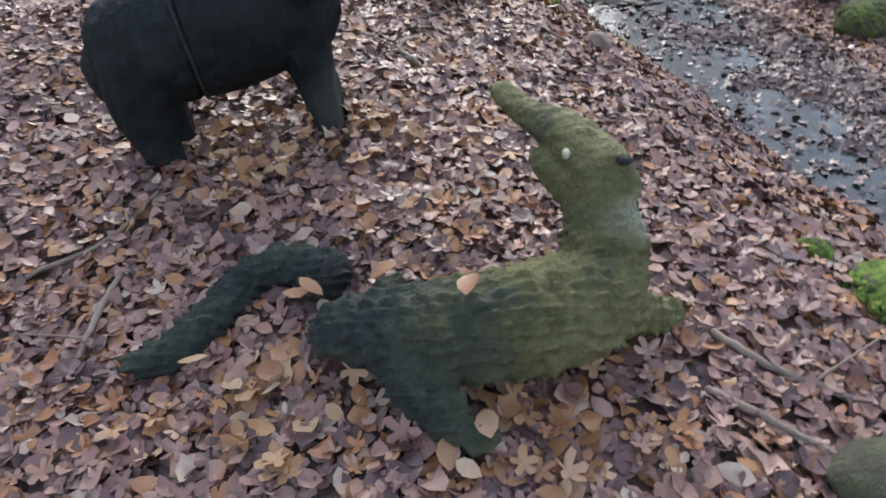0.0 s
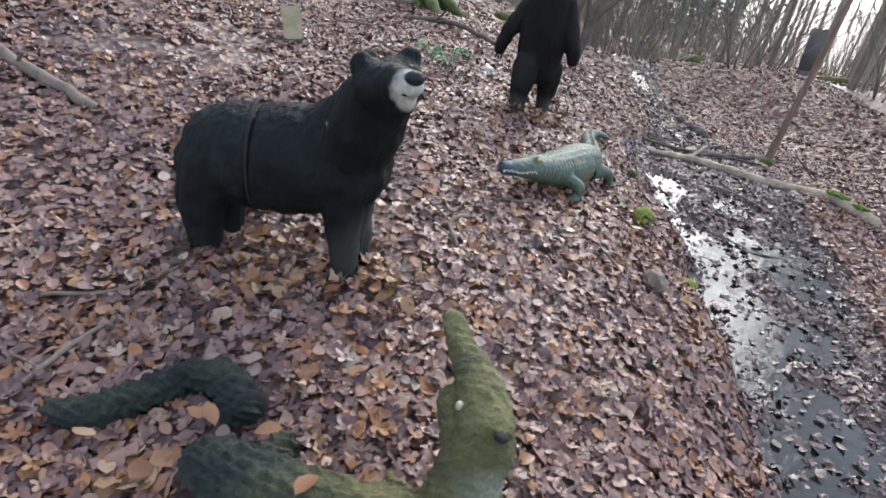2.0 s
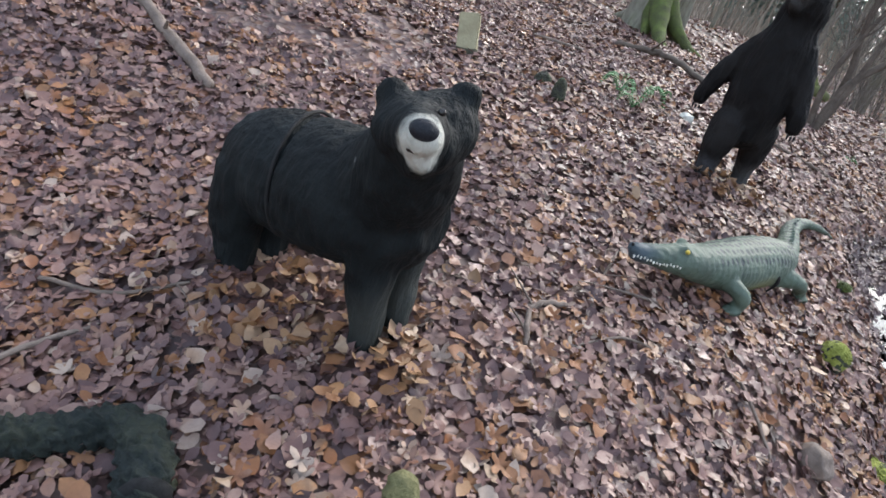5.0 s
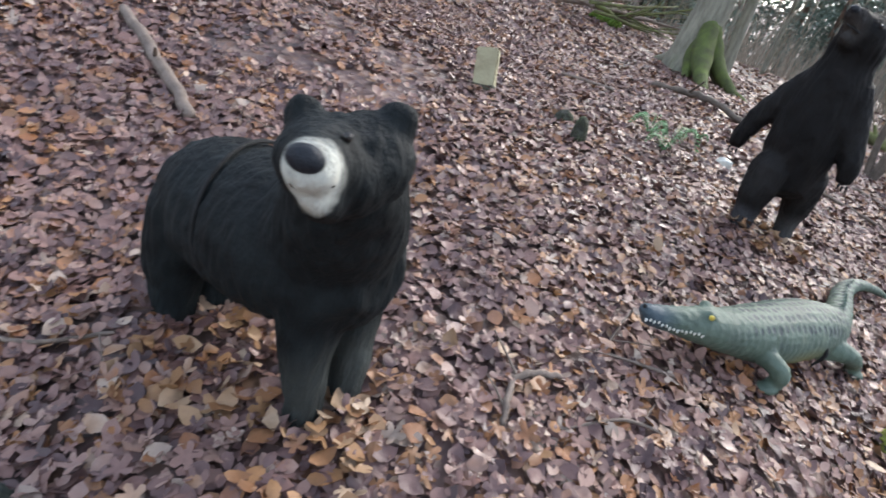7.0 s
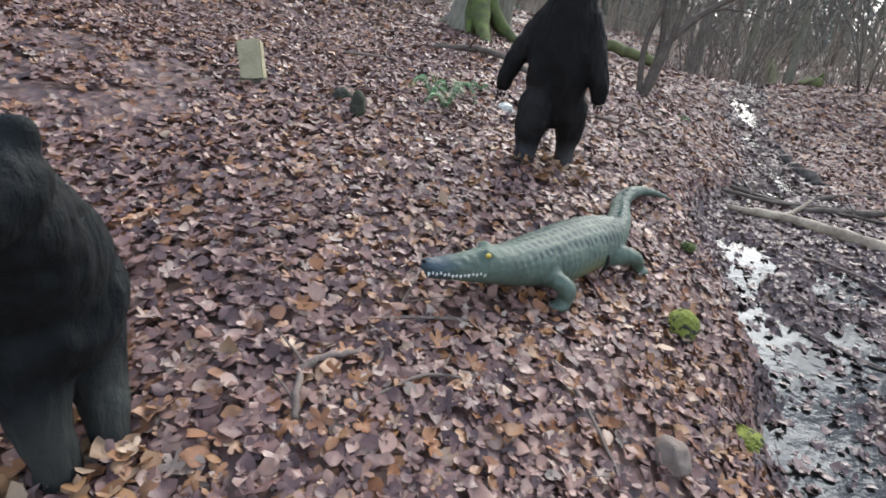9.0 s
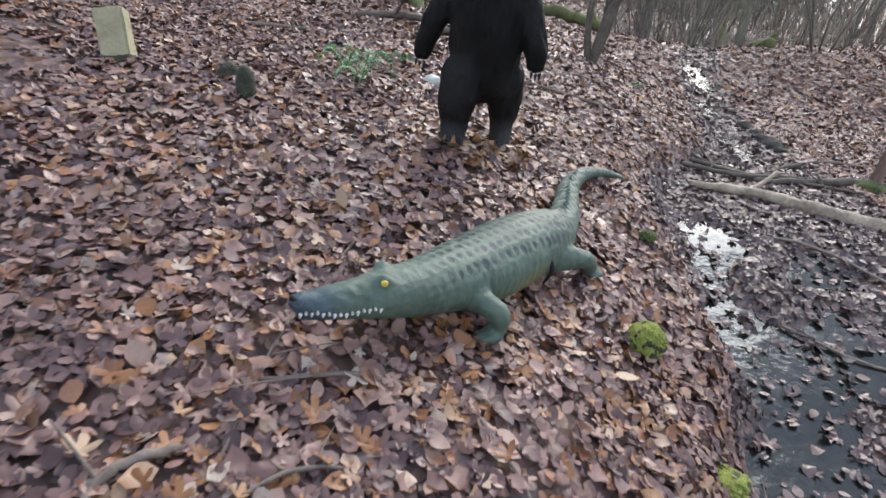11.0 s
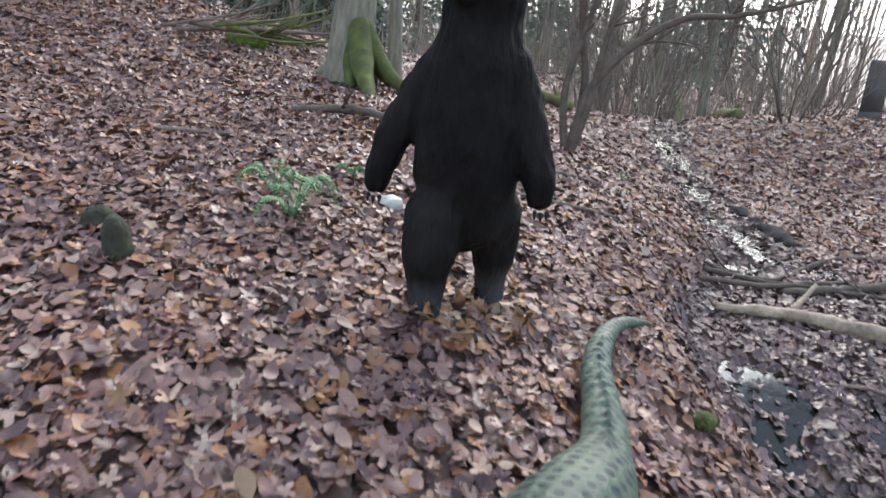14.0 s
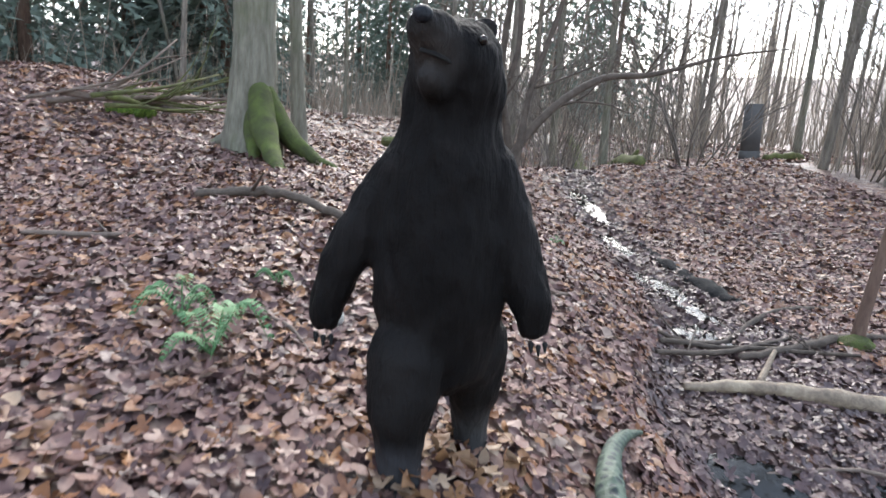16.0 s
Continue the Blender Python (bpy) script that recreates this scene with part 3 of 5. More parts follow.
def reptile_form(bm):
    limb(bm, [(-0.155, -1.69, -0.095, 0.045), (-0.06, -1.635, -0.092, 0.06), (0.035, -1.56, -0.095, 0.08), (0.13, -1.44, -0.12, 0.098), (0.28, -1.21, -0.155, 0.136), (0.44, -0.96, -0.165, 0.148),
              (0.57, -0.77, -0.165, 0.126), (0.665, -0.58, -0.175, 0.08), (0.71, -0.38, -0.15, 0.064), (0.745, -0.16, -0.13, 0.054), (0.82, 0.05, -0.125, 0.046), (0.93, 0.25, -0.14, 0.036), (1.06, 0.4, -0.175, 0.026), (1.19, 0.5, -0.22, 0.012)], 20, 6, 0.9)
    ball(bm, (-0.17, -1.705, -0.078), (0.038, 0.034, 0.03))
    ball(bm, (0.03, -1.61, -0.03), (0.026, 0.022, 0.02))
    ball(bm, (0.01, -1.525, -0.03), (0.026, 0.022, 0.02))
    limb(bm, [(0.24, -1.30, -0.19, 0.06), (0.32, -1.37, -0.18, 0.044), (0.385, -1.39, -0.21, 0.038), (0.385, -1.37, -0.275, 0.034)], 12)
    ball(bm, (0.365, -1.4, -0.285), (0.055, 0.04, 0.022), (0, 0, 30))
    limb(bm, [(0.58, -0.87, -0.21, 0.075), (0.69, -0.85, -0.205, 0.048), (0.77, -0.77, -0.245, 0.038), (0.81, -0.69, -0.315, 0.034)], 12)
    ball(bm, (0.82, -0.7, -0.33), (0.06, 0.045, 0.025), (0, 0, 40))
    limb(bm, [(0.2, -1.22, -0.22, 0.06), (0.13, -1.12, -0.26, 0.04), (0.12, -1.06, -0.28, 0.03)], 12)
    limb(bm, [(0.5, -0.72, -0.24, 0.06), (0.45, -0.6, -0.27, 0.04), (0.45, -0.52, -0.29, 0.03)], 12)
    # a keel of low plates along the tail
    for k in range(16):
        q = spline([(0.6, -0.73, -0.07), (0.665, -0.58, -0.09), (0.71, -0.38, -0.085), (0.745, -0.16, -0.075), (0.82, 0.05, -0.08)], 4)[k]
        ball(bm, tuple(q), (0.012, 0.016, 0.018), (0, 0, 0), 1)


def reptile_extras(bm):
    for k in range(15):
        u = k / 14
        p = (-0.165 + 0.2 * u, -1.733 + 0.085 * u - 0.01 * math.sin(u * 3), -0.1 + 0.004 * math.sin(u * 9))
        limb(bm, [(*p, 0.0055), (p[0], p[1] - 0.004, p[2] + 0.008 * (1 if k % 2 else -1), 0.002)], 6, 2, 1.0, 2)
    ball(bm, (0.036, -1.628, -0.03), (0.011, 0.009, 0.01), (0, 0, 0), 2, 1)
    ball(bm, (-0.19, -1.727, -0.058), 0.008, (0, 0, 0), 2, 3)
    # split in the flank behind the ribs
    limb(bm, [(0.565, -0.985, -0.14, 0.006), (0.594, -1.0, -0.2, 0.01), (0.575, -0.985, -0.27, 0.005)], 6, 3, 1.0, 3)


tagged(statue("crocodile_statue", C2, reptile_form, [m_reptile, m_eye_yellow, m_teeth, m_groove], 0.009, 0.004, fine_scales, reptile_extras),
       "grey-green foam crocodile target with dark back spots and white teeth", "statue")

C1 = Vector(at(-0.8, -3.8))


def old_reptile_material():
    m, n, l, b = material("mossy_foam", 0.85)
    c = coords(n)
    v = n.new("ShaderNodeTexVoronoi")
    v.inputs["Scale"].default_value = 26.0
    l.new(c, v.inputs["Vector"])
    stain, fine = noise_node(n, l, c, 5.0, 5.0), noise_node(n, l, c, 80.0, 5.0)
    sep = n.new("ShaderNodeSeparateXYZ")
    l.new(c, sep.inputs[0])
    side = n.new("ShaderNodeMapRange")
    side.inputs[1].default_value, side.inputs[2].default_value, side.inputs[3].default_value, side.inputs[4].default_value = -0.35, 0.1, -0.22, 0.12
    l.new(sep.outputs[0], side.inputs[0])
    tone = math_node(n, l, 'ADD', math_node(n, l, 'ADD', math_node(n, l, 'MULTIPLY', stain.outputs[0], 0.75), math_node(n, l, 'MULTIPLY', fine.outputs[0], 0.25)), side.outputs[0])
    col = ramp_node(n, l, tone, [(0.26, (0.014, 0.022, 0.02)), (0.42, (0.04, 0.048, 0.03)), (0.58, (0.085, 0.083, 0.028)), (0.72, (0.145, 0.14, 0.06))]).outputs[0]
    pale = near_node(n, l, c, off(C1, -0.36, -3.8, -0.4), (0.1, 0.07, 0.05), 0.7)
    col = mix_node(n, l, math_node(n, l, 'MULTIPLY', pale, fine.outputs[0]), col, (0.4, 0.42, 0.33))
    l.new(col, b.inputs["Base Color"])
    bump_node(n, l, b, math_node(n, l, 'ADD', v.outputs["Distance"], math_node(n, l, 'MULTIPLY', fine.outputs[0], 0.7)), 0.9, 0.02)
    return m


m_old = old_reptile_material()


def old_form(bm):
    limb(bm, [(-1.15, -3.64, -0.58, 0.085), (-1.06, -3.70, -0.57, 0.115), (-0.92, -3.78, -0.57, 0.135), (-0.76, -3.84, -0.57, 0.15), (-0.61, -3.86, -0.56, 0.152), (-0.51, -3.83, -0.54, 0.132), (-0.45, -3.75, -0.47, 0.105)], 20, 5, 0.9)
    limb(bm, [(-0.46, -3.79, -0.48, 0.115), (-0.445, -3.73, -0.4, 0.096), (-0.425, -3.68, -0.32, 0.092)], 16)
    # skull, blunt where the snout has broken, and the thin snout below the step
    limb(bm, [(-0.415, -3.71, -0.33, 0.086), (-0.425, -3.65, -0.285, 0.084), (-0.435, -3.57, -0.255, 0.074), (-0.46, -3.49, -0.232, 0.06), (-0.47, -3.465, -0.226, 0.056)], 16, 5, 0.85)
    limb(bm, [(-0.465, -3.49, -0.243, 0.05), (-0.485, -3.43, -0.215, 0.048), (-0.502, -3.38, -0.192, 0.045), (-0.516, -3.345, -0.174, 0.04)], 14, 5, 0.75)
    ball(bm, (-0.516, -3.345, -0.165), (0.036, 0.028, 0.026))
    limb(bm, [(-0.46, -3.69, -0.365, 0.07), (-0.495, -3.61, -0.33, 0.052), (-0.515, -3.56, -0.305, 0.038)], 12)
    ball(bm, (-0.395, -3.7, -0.262), (0.05, 0.055, 0.026), (15, 20, 30))
    ball(bm, (-0.44, -3.63, -0.222), (0.03, 0.055, 0.02), (10, 0, 20))
    ball(bm, (-0.385, -3.75, -0.34), (0.045, 0.045, 0.06))
    limb(bm, [(-1.03, -3.78, -0.6, 0.085), (-1.02, -3.87, -0.63, 0.078), (-0.985, -3.96, -0.68, 0.062)], 12)
    ball(bm, (-0.96, -3.99, -0.7), (0.085, 0.055, 0.04), (0, 0, -50))
    limb(bm, [(-0.45, -3.87, -0.62, 0.075), (-0.36, -3.88, -0.68, 0.06)], 12)
    ball(bm, (-0.315, -3.87, -0.7), (0.055, 0.06, 0.06))
    limb(bm, [(-1.0, -3.62, -0.6, 0.07), (-0.97, -3.5, -0.62, 0.055), (-0.92, -3.47, -0.65, 0.05)], 12)
    limb(bm, [(-0.62, -3.72, -0.6, 0.06), (-0.62, -3.62, -0.62, 0.05), (-0.66, -3.58, -0.65, 0.045)], 12)
    # the broken-off tail
    limb(bm, [(-1.12, -3.39, -0.575, 0.075), (-1.20, -3.295, -0.565, 0.07), (-1.32, -3.27, -0.58, 0.062), (-1.43, -3.37, -0.595, 0.06), (-1.56, -3.455, -0.62, 0.055), (-1.67, -3.44, -0.64, 0.042), (-1.73, -3.41, -0.655, 0.028)], 14)


def old_extras(bm):
    ball(bm, (-0.5, -3.66, -0.254), (0.011, 0.011, 0.015), (0, 0, 0), 2, 1)
    ball(bm, (-0.395, -3.755, -0.262), (0.02, 0.022, 0.012), (0, 0, 30), 2, 2)
    ball(bm, (-1.10, -3.405, -0.57), (0.07, 0.03, 0.072), (0, 0, 40), 2, 2)
    ring = [(-0.435 + 0.102 * math.cos(q), -3.75 + 0.045 * math.cos(q + 1.2), -0.44 + 0.09 * math.sin(q)) for q in [radians(k) for k in range(-40, 220, 10)]]
    tube(bm, ring, [0.004] * len(ring), 6, 1.0, 2)


tagged(statue("crocodile_statue", C1, old_form, [m_old, m_eye_pale, m_groove], 0.0075, 0.02, scale_relief, old_extras),
       "weathered mossy crocodile target with raised head and broken-off tail", "statue")


# ---------------------------------------------------------------- fallen leaves
def leaf_forms():
    """Oval beech leaves with different curls, and lobed maple leaves, one unit long."""
    forms = []
    for fold, curl, width in ((0.16, 0.2, 0.34), (-0.12, 0.3, 0.31), (0.35, -0.2, 0.36), (0.08, 0.75, 0.31), (-0.25, -0.35, 0.34), (0.05, 0.08, 0.38)):
        v, rows = [(0, -0.5, curl * 0.25)], ((-0.3, 0.75), (0.0, 1.0), (0.3, 0.68))
        for y, k in rows:
            for s in (-1, 0, 1):
                v.append((s * k * width, y, curl * y * y + fold * abs(s) * k * width + 0.04 * s * y))
        v.append((0, 0.55, curl * 0.3))
        t = [(0, 2, 1), (0, 3, 2), (7, 8, 10), (8, 9, 10)]
        for r in (1, 4):
            for s in (0, 1):
                t += [(r + s, r + s + 1, r + s + 4), (r + s, r + s + 4, r + s + 3)]
        forms.append((np.array(v), np.array(t)))
    rnd = np.random.default_rng(3)
    for v, t in list(forms):
        w = v * np.array([1.1, 0.95, 1.4]) + rnd.normal(0, 0.06, v.shape)
        forms.append((w, t))
    for curl, wave in ((0.25, 0.06), (-0.3, 0.05), (0.1, 0.1), (0.5, 0.08)):
        out, n = [(0, 0, 0)], 20
        for k in range(n):
            q = 2 * math.pi * k / n
            far = min(q, 2 * math.pi - q)
            r = (0.26 + 0.4 * abs(math.cos(2.5 * far)) ** 0.8) * (1.0 - 0.1 * far) * rnd.uniform(0.88, 1.1)
            out.append((r * math.sin(q), r * math.cos(q), curl * r * r * 1.5 + wave * math.sin(q * 3 + curl * 9)))
        forms.append((np.array(out), np.array([(0, (k + 1) % n + 1, k + 1) for k in range(n)])))
    return forms


LEAVES = leaf_forms()
dice = np.random.default_rng(7)


def scatter(name, x, y, size, mat, lift=0.03, tilt=0.45, floor_at=None):
    """One mesh of many leaves that lie at x, y on the ground."""
    e = 0.05
    z = height(x, y) if floor_at is None else np.maximum(height(x, y), floor_at)
    gx, gy = (height(x + e, y) - height(x - e, y)) / (2 * e), (height(x, y + e) - height(x, y - e)) / (2 * e)
    n = len(x)
    kind = dice.choice(len(LEAVES), n, p=[0.045] * 6 + [0.055] * 6 + [0.1] * 4)
    yaw, size = dice.uniform(0, 2 * np.pi, n), size * dice.uniform(0.55, 1.3, n)
    tx, ty = -gy + 0 * x, gx + 0 * x
    up = np.stack([-gx + dice.normal(0, tilt, n), -gy + dice.normal(0, tilt, n), np.ones(n)], -1)
    up /= np.linalg.norm(up, axis=1, keepdims=True)
    side = np.stack([np.cos(yaw), np.sin(yaw), np.zeros(n)], -1)
    side -= up * (side * up).sum(1, keepdims=True)
    side /= np.linalg.norm(side, axis=1, keepdims=True)
    fore = np.cross(up, side)
    place = np.stack([x, y, z + dice.uniform(0.004, lift, n)], -1)
    cos, tris, start = [], [], 0
    for k, (v, t) in enumerate(LEAVES):
        pick = np.where(kind == k)[0]
        if not len(pick):
            continue
        s = size[pick, None, None]
        co = place[pick, None] + s * (v[None, :, :1] * side[pick, None] + v[None, :, 1:2] * fore[pick, None] + v[None, :, 2:] * up[pick, None])
        tris.append((t[None] + start + np.arange(len(pick))[:, None, None] * len(v)).reshape(-1, 3))
        cos.append(co.reshape(-1, 3))
        start += len(pick) * len(v)
    return grid_object(name, np.concatenate(cos), np.concatenate(tris), mat)


def litter():
    sets = []
    for x0, x1, y0, y1, per, size in ((-3.7, 4.4, -4.9, 3.5, 1380, 0.06), (-5.0, 7.5, 3.5, 9.0, 520, 0.078), (-9.0, 13.0, 9.0, 17.0, 130, 0.12), (-2.6, 1.2, -5.2, -3.1, 500, 0.064), (4.4, 8.5, -4.0, 3.5, 400, 0.08), (-6.0, -3.7, -5.0, 3.5, 400, 0.078), (1.2, 4.4, -6.5, -4.9, 500, 0.07), (-3.7, 1.2, -6.5, -5.2, 400, 0.075)):
        n = int((x1 - x0) * (y1 - y0) * per)
        sets.append(np.stack([dice.uniform(x0, x1, n), dice.uniform(y0, y1, n), np.full(n, size)], -1))
    a = np.concatenate(sets)
    wet = in_stream(a[:, 0], a[:, 1])
    bare = np.clip(1.6 * ripple(a[:, 0] * 0.8 + 4, a[:, 1] * 0.8, 1.3) - 0.9, 0, 0.4)
    for px, py, r in ((-2.18, -0.02, 0.3), (-2.04, -0.6, 0.28), (-2.5, 0.7, 0.22), (-2.65, -0.85, 0.3), (-2.9, 0.1, 0.3)):
        d = np.hypot(a[:, 0] - px, (a[:, 1] - py)) / r + 0.35 * ripple(a[:, 0], a[:, 1], 3.0)
        bare = np.maximum(bare, np.clip(1.75 - 1.2 * d, 0, 0.86))
    dry = (wet < 0.35) & (dice.uniform(0, 1, len(a)) > bare)
    soaked = (wet >= 0.35) & (dice.uniform(0, 1, len(a)) < np.clip(0.9 - 1.0 * pooled(a[:, 0], a[:, 1]), 0.11, 1))
    d, s = a[dry], a[soaked]
    tagged(scatter("leaf_litter", d[:, 0], d[:, 1], d[:, 2], m_litter, 0.04, 0.24), "thick carpet of fallen brown beech leaves", "leaves", kind="stuff")
    ob = scatter("sodden_leaves", s[:, 0], s[:, 1], s[:, 2], m_wet, 0.02, 0.22, water_level(s[:, 1]) - 0.003)
    tagged(ob, "dark sodden leaves lying in the stream", "leaves", kind="stuff")


litter()

# ---------------------------------------------------------------- single leaves on top of the carpet
def single_leaves():
    bed = bpy.data.objects["leaf_litter"]
    meshes = []
    for v, t in LEAVES:
        me = bpy.data.meshes.new("leaf")
        me.from_pydata([tuple(p) for p in v * 0.068], [], [tuple(int(i) for i in q) for q in t])
        me.materials.append(m_drift)
        me.shade_smooth()
        meshes.append(me)
    spots = [(-0.82, -2.75, 0.2, 50), (-1.3, -2.75, 0.25, 30), (-1.15, -2.62, 0.25, 20), (0.27, 0.0, 0.22, 55), (0.45, 0.1, 0.15, 20), (-1.3, -3.72, 0.2, 30), (-0.85, -4.05, 0.2, 22), (-0.6, -2.8, 0.7, 30), (0.3, -1.6, 0.9, 22), (-0.8, -0.6, 1.0, 20)]
    for x, y, r, count in spots:
        for k in range(count):
            q, d = dice.uniform(0, 2 * math.pi), r * math.sqrt(dice.uniform(0, 1))
            ob = new("leaf", meshes[int(dice.integers(0, len(meshes)))])
            px, py = x + d * math.cos(q), y + d * math.sin(q)
            s = float(dice.uniform(0.7, 1.25))
            ob.matrix_basis = pose(*at(px, py, float(dice.uniform(0.03, 0.055))), float(dice.normal(0, 25)), float(dice.normal(0, 25)), float(dice.uniform(0, 360))) @ Matrix.Scale(s, 4)
            ob.parent = bed

    for x, y, z in ((-0.86, -3.83, -0.42), (-1.0, -3.6, -0.47), (-1.18, -3.52, -0.5), (-1.22, -3.5, -0.53), (-1.5, -3.6, -0.55), (-0.92, -4.02, -0.66), (-0.85, -4.0, -0.67)):
        ob = new("leaf", meshes[int(dice.integers(0, 6))])
        ob.matrix_basis = pose(x, y, z, float(dice.normal(-15, 15)), float(dice.normal(0, 15)), float(dice.uniform(0, 360))) @ Matrix.Scale(1.15, 4)
        ob.parent = bed


single_leaves()


# ---------------------------------------------------------------- wood lying on the ground
def stick(name, rows, mat, label, category="stick", segs=8, twigs=0, seed=1, knots=0.0):
    """A crooked stick through rows (x, y, lift, radius) above the ground, with side twigs."""
    bm = bmesh.new()
    rnd = random.Random(seed)
    pts = [(x, y, float(height(x, y)) + dz + r * 0.6, r) for x, y, dz, r in rows]
    q = spline(pts, 6)
    q[1:-1, :3] += np.array([[rnd.gauss(0, 1) for _ in range(3)] for _ in range(len(q) - 2)]) * q[1:-1, 3:] * 0.18
    q[:, 3] *= 1 + knots * np.array([rnd.uniform(-1, 1) for _ in range(len(q))])
    limb(bm, q, segs, 1)
    for k in range(twigs):
        p = q[rnd.randrange(1, len(q) - 1)]
        d = Vector((rnd.uniform(-1, 1), rnd.uniform(-1, 1), rnd.uniform(0.0, 0.5))).normalized() * rnd.uniform(0.1, 0.35)
        limb(bm, [tuple(p[:3]) + (p[3] * 0.45,), (p[0] + d.x * 0.5, p[1] + d.y * 0.5, p[2] + d.z * 0.4 + 0.01, p[3] * 0.35), (p[0] + d.x, p[1] + d.y, p[2] + d.z, p[3] * 0.2)], 6, 3)
    base = Vector(q[0, :3])
    bmesh.ops.translate(bm, verts=bm.verts, vec=-base)
    ob = link_mesh(name, bm, mat)
    ob.location = base
    return tagged(ob, label, category, "twigs on the leaves" if name == "twig" else "")


def log_across():
    rows = [(*at(x, y, 0.035), r) for x, y, r in ((1.85, 1.2, 0.022), (2.25, 1.17, 0.042), (2.7, 1.07, 0.052), (3.15, 0.92, 0.058), (3.55, 0.64, 0.062), (3.85, 0.33, 0.062))]
    bm = bmesh.new()
    q = spline(rows, 8)
    q[:, 3] *= 1 + 0.07 * np.sin(np.arange(len(q)) * 1.7)
    limb(bm, q, 14, 1)
    rough_up(bm, 0.012, 6.0)
    root = tagged(new("fallen_log"), "pale barkless log lying across the stream, mossy at one end", "log")
    root.location = at(1.85, 1.2, 0.035)
    bmesh.ops.translate(bm, verts=bm.verts, vec=-root.location)
    part("trunk", bm, m_log, root)
    bm = bmesh.new()
    limb(bm, [(*at(2.3, 1.2, 0.06), 0.02), (*at(2.42, 1.3, 0.12), 0.016), (*at(2.5, 1.36, 0.17), 0.012)], 8)
    bmesh.ops.translate(bm, verts=bm.verts, vec=-root.location)
    part("branch_stub", bm, m_log, root)
    bm = bmesh.new()
    ball(bm, at(3.6, 0.62, 0.095), (0.12, 0.07, 0.03), (0, 5, -45), 3)
    ball(bm, at(3.75, 0.46, 0.095), (0.1, 0.06, 0.028), (0, 5, -45), 3)
    rough_up(bm, 0.02, 18.0)
    bmesh.ops.translate(bm, verts=bm.verts, vec=-root.location)
    part("moss_patch", bm, m_moss, root, "bright green moss")


log_across()
stick("fallen_branch", [(2.01, 1.74, 0.02, 0.016), (2.64, 1.98, 0.03, 0.02), (3.3, 2.35, 0.02, 0.02), (4.2, 2.47, 0.0, 0.018)], m_twig, "dead brown branch lying over the stream", "branch", 10, 3, 3, 0.08)
stick("fallen_branch", [(1.88, 1.55, 0.02, 0.015), (2.32, 1.65, 0.03, 0.018), (2.8, 1.8, 0.02, 0.017), (3.14, 1.96, 0.0, 0.013)], m_twig, "dead brown branch lying over the stream", "branch", 10, 2, 4, 0.08)
stick("fallen_branch", [(2.5, 1.62, 0.02, 0.022), (3.0, 1.7, 0.03, 0.03), (3.55, 1.83, 0.02, 0.03), (4.1, 1.75, 0.0, 0.025)], m_twig, "thick dark branch lying over the stream", "branch", 10, 2, 5, 0.1)
stick("fallen_branch", [(1.95, 1.85, 0.0, 0.013), (2.3, 1.8, 0.03, 0.015), (2.75, 1.7, 0.03, 0.014), (3.3, 1.55, 0.02, 0.011)], m_twig, "dead brown branch lying over the stream", "branch", 10, 3, 6, 0.08)
stick("fallen_branch", [(-3.3, -1.33, 0.02, 0.03), (-2.85, -1.5, 0.03, 0.034), (-2.36, -1.73, 0.02, 0.03)], m_stick, "pale weathered branch lying among leaves", "branch", 10, 1, 7, 0.08)
stick("fallen_branch", [(-0.88, 2.62, 0.04, 0.026), (-0.55, 2.56, 0.06, 0.032), (-0.25, 2.38, 0.06, 0.03), (0.1, 2.0, 0.03, 0.026)], m_twig, "mossy crooked branch lying on the slope", "branch", 8, 2, 8, 0.08)
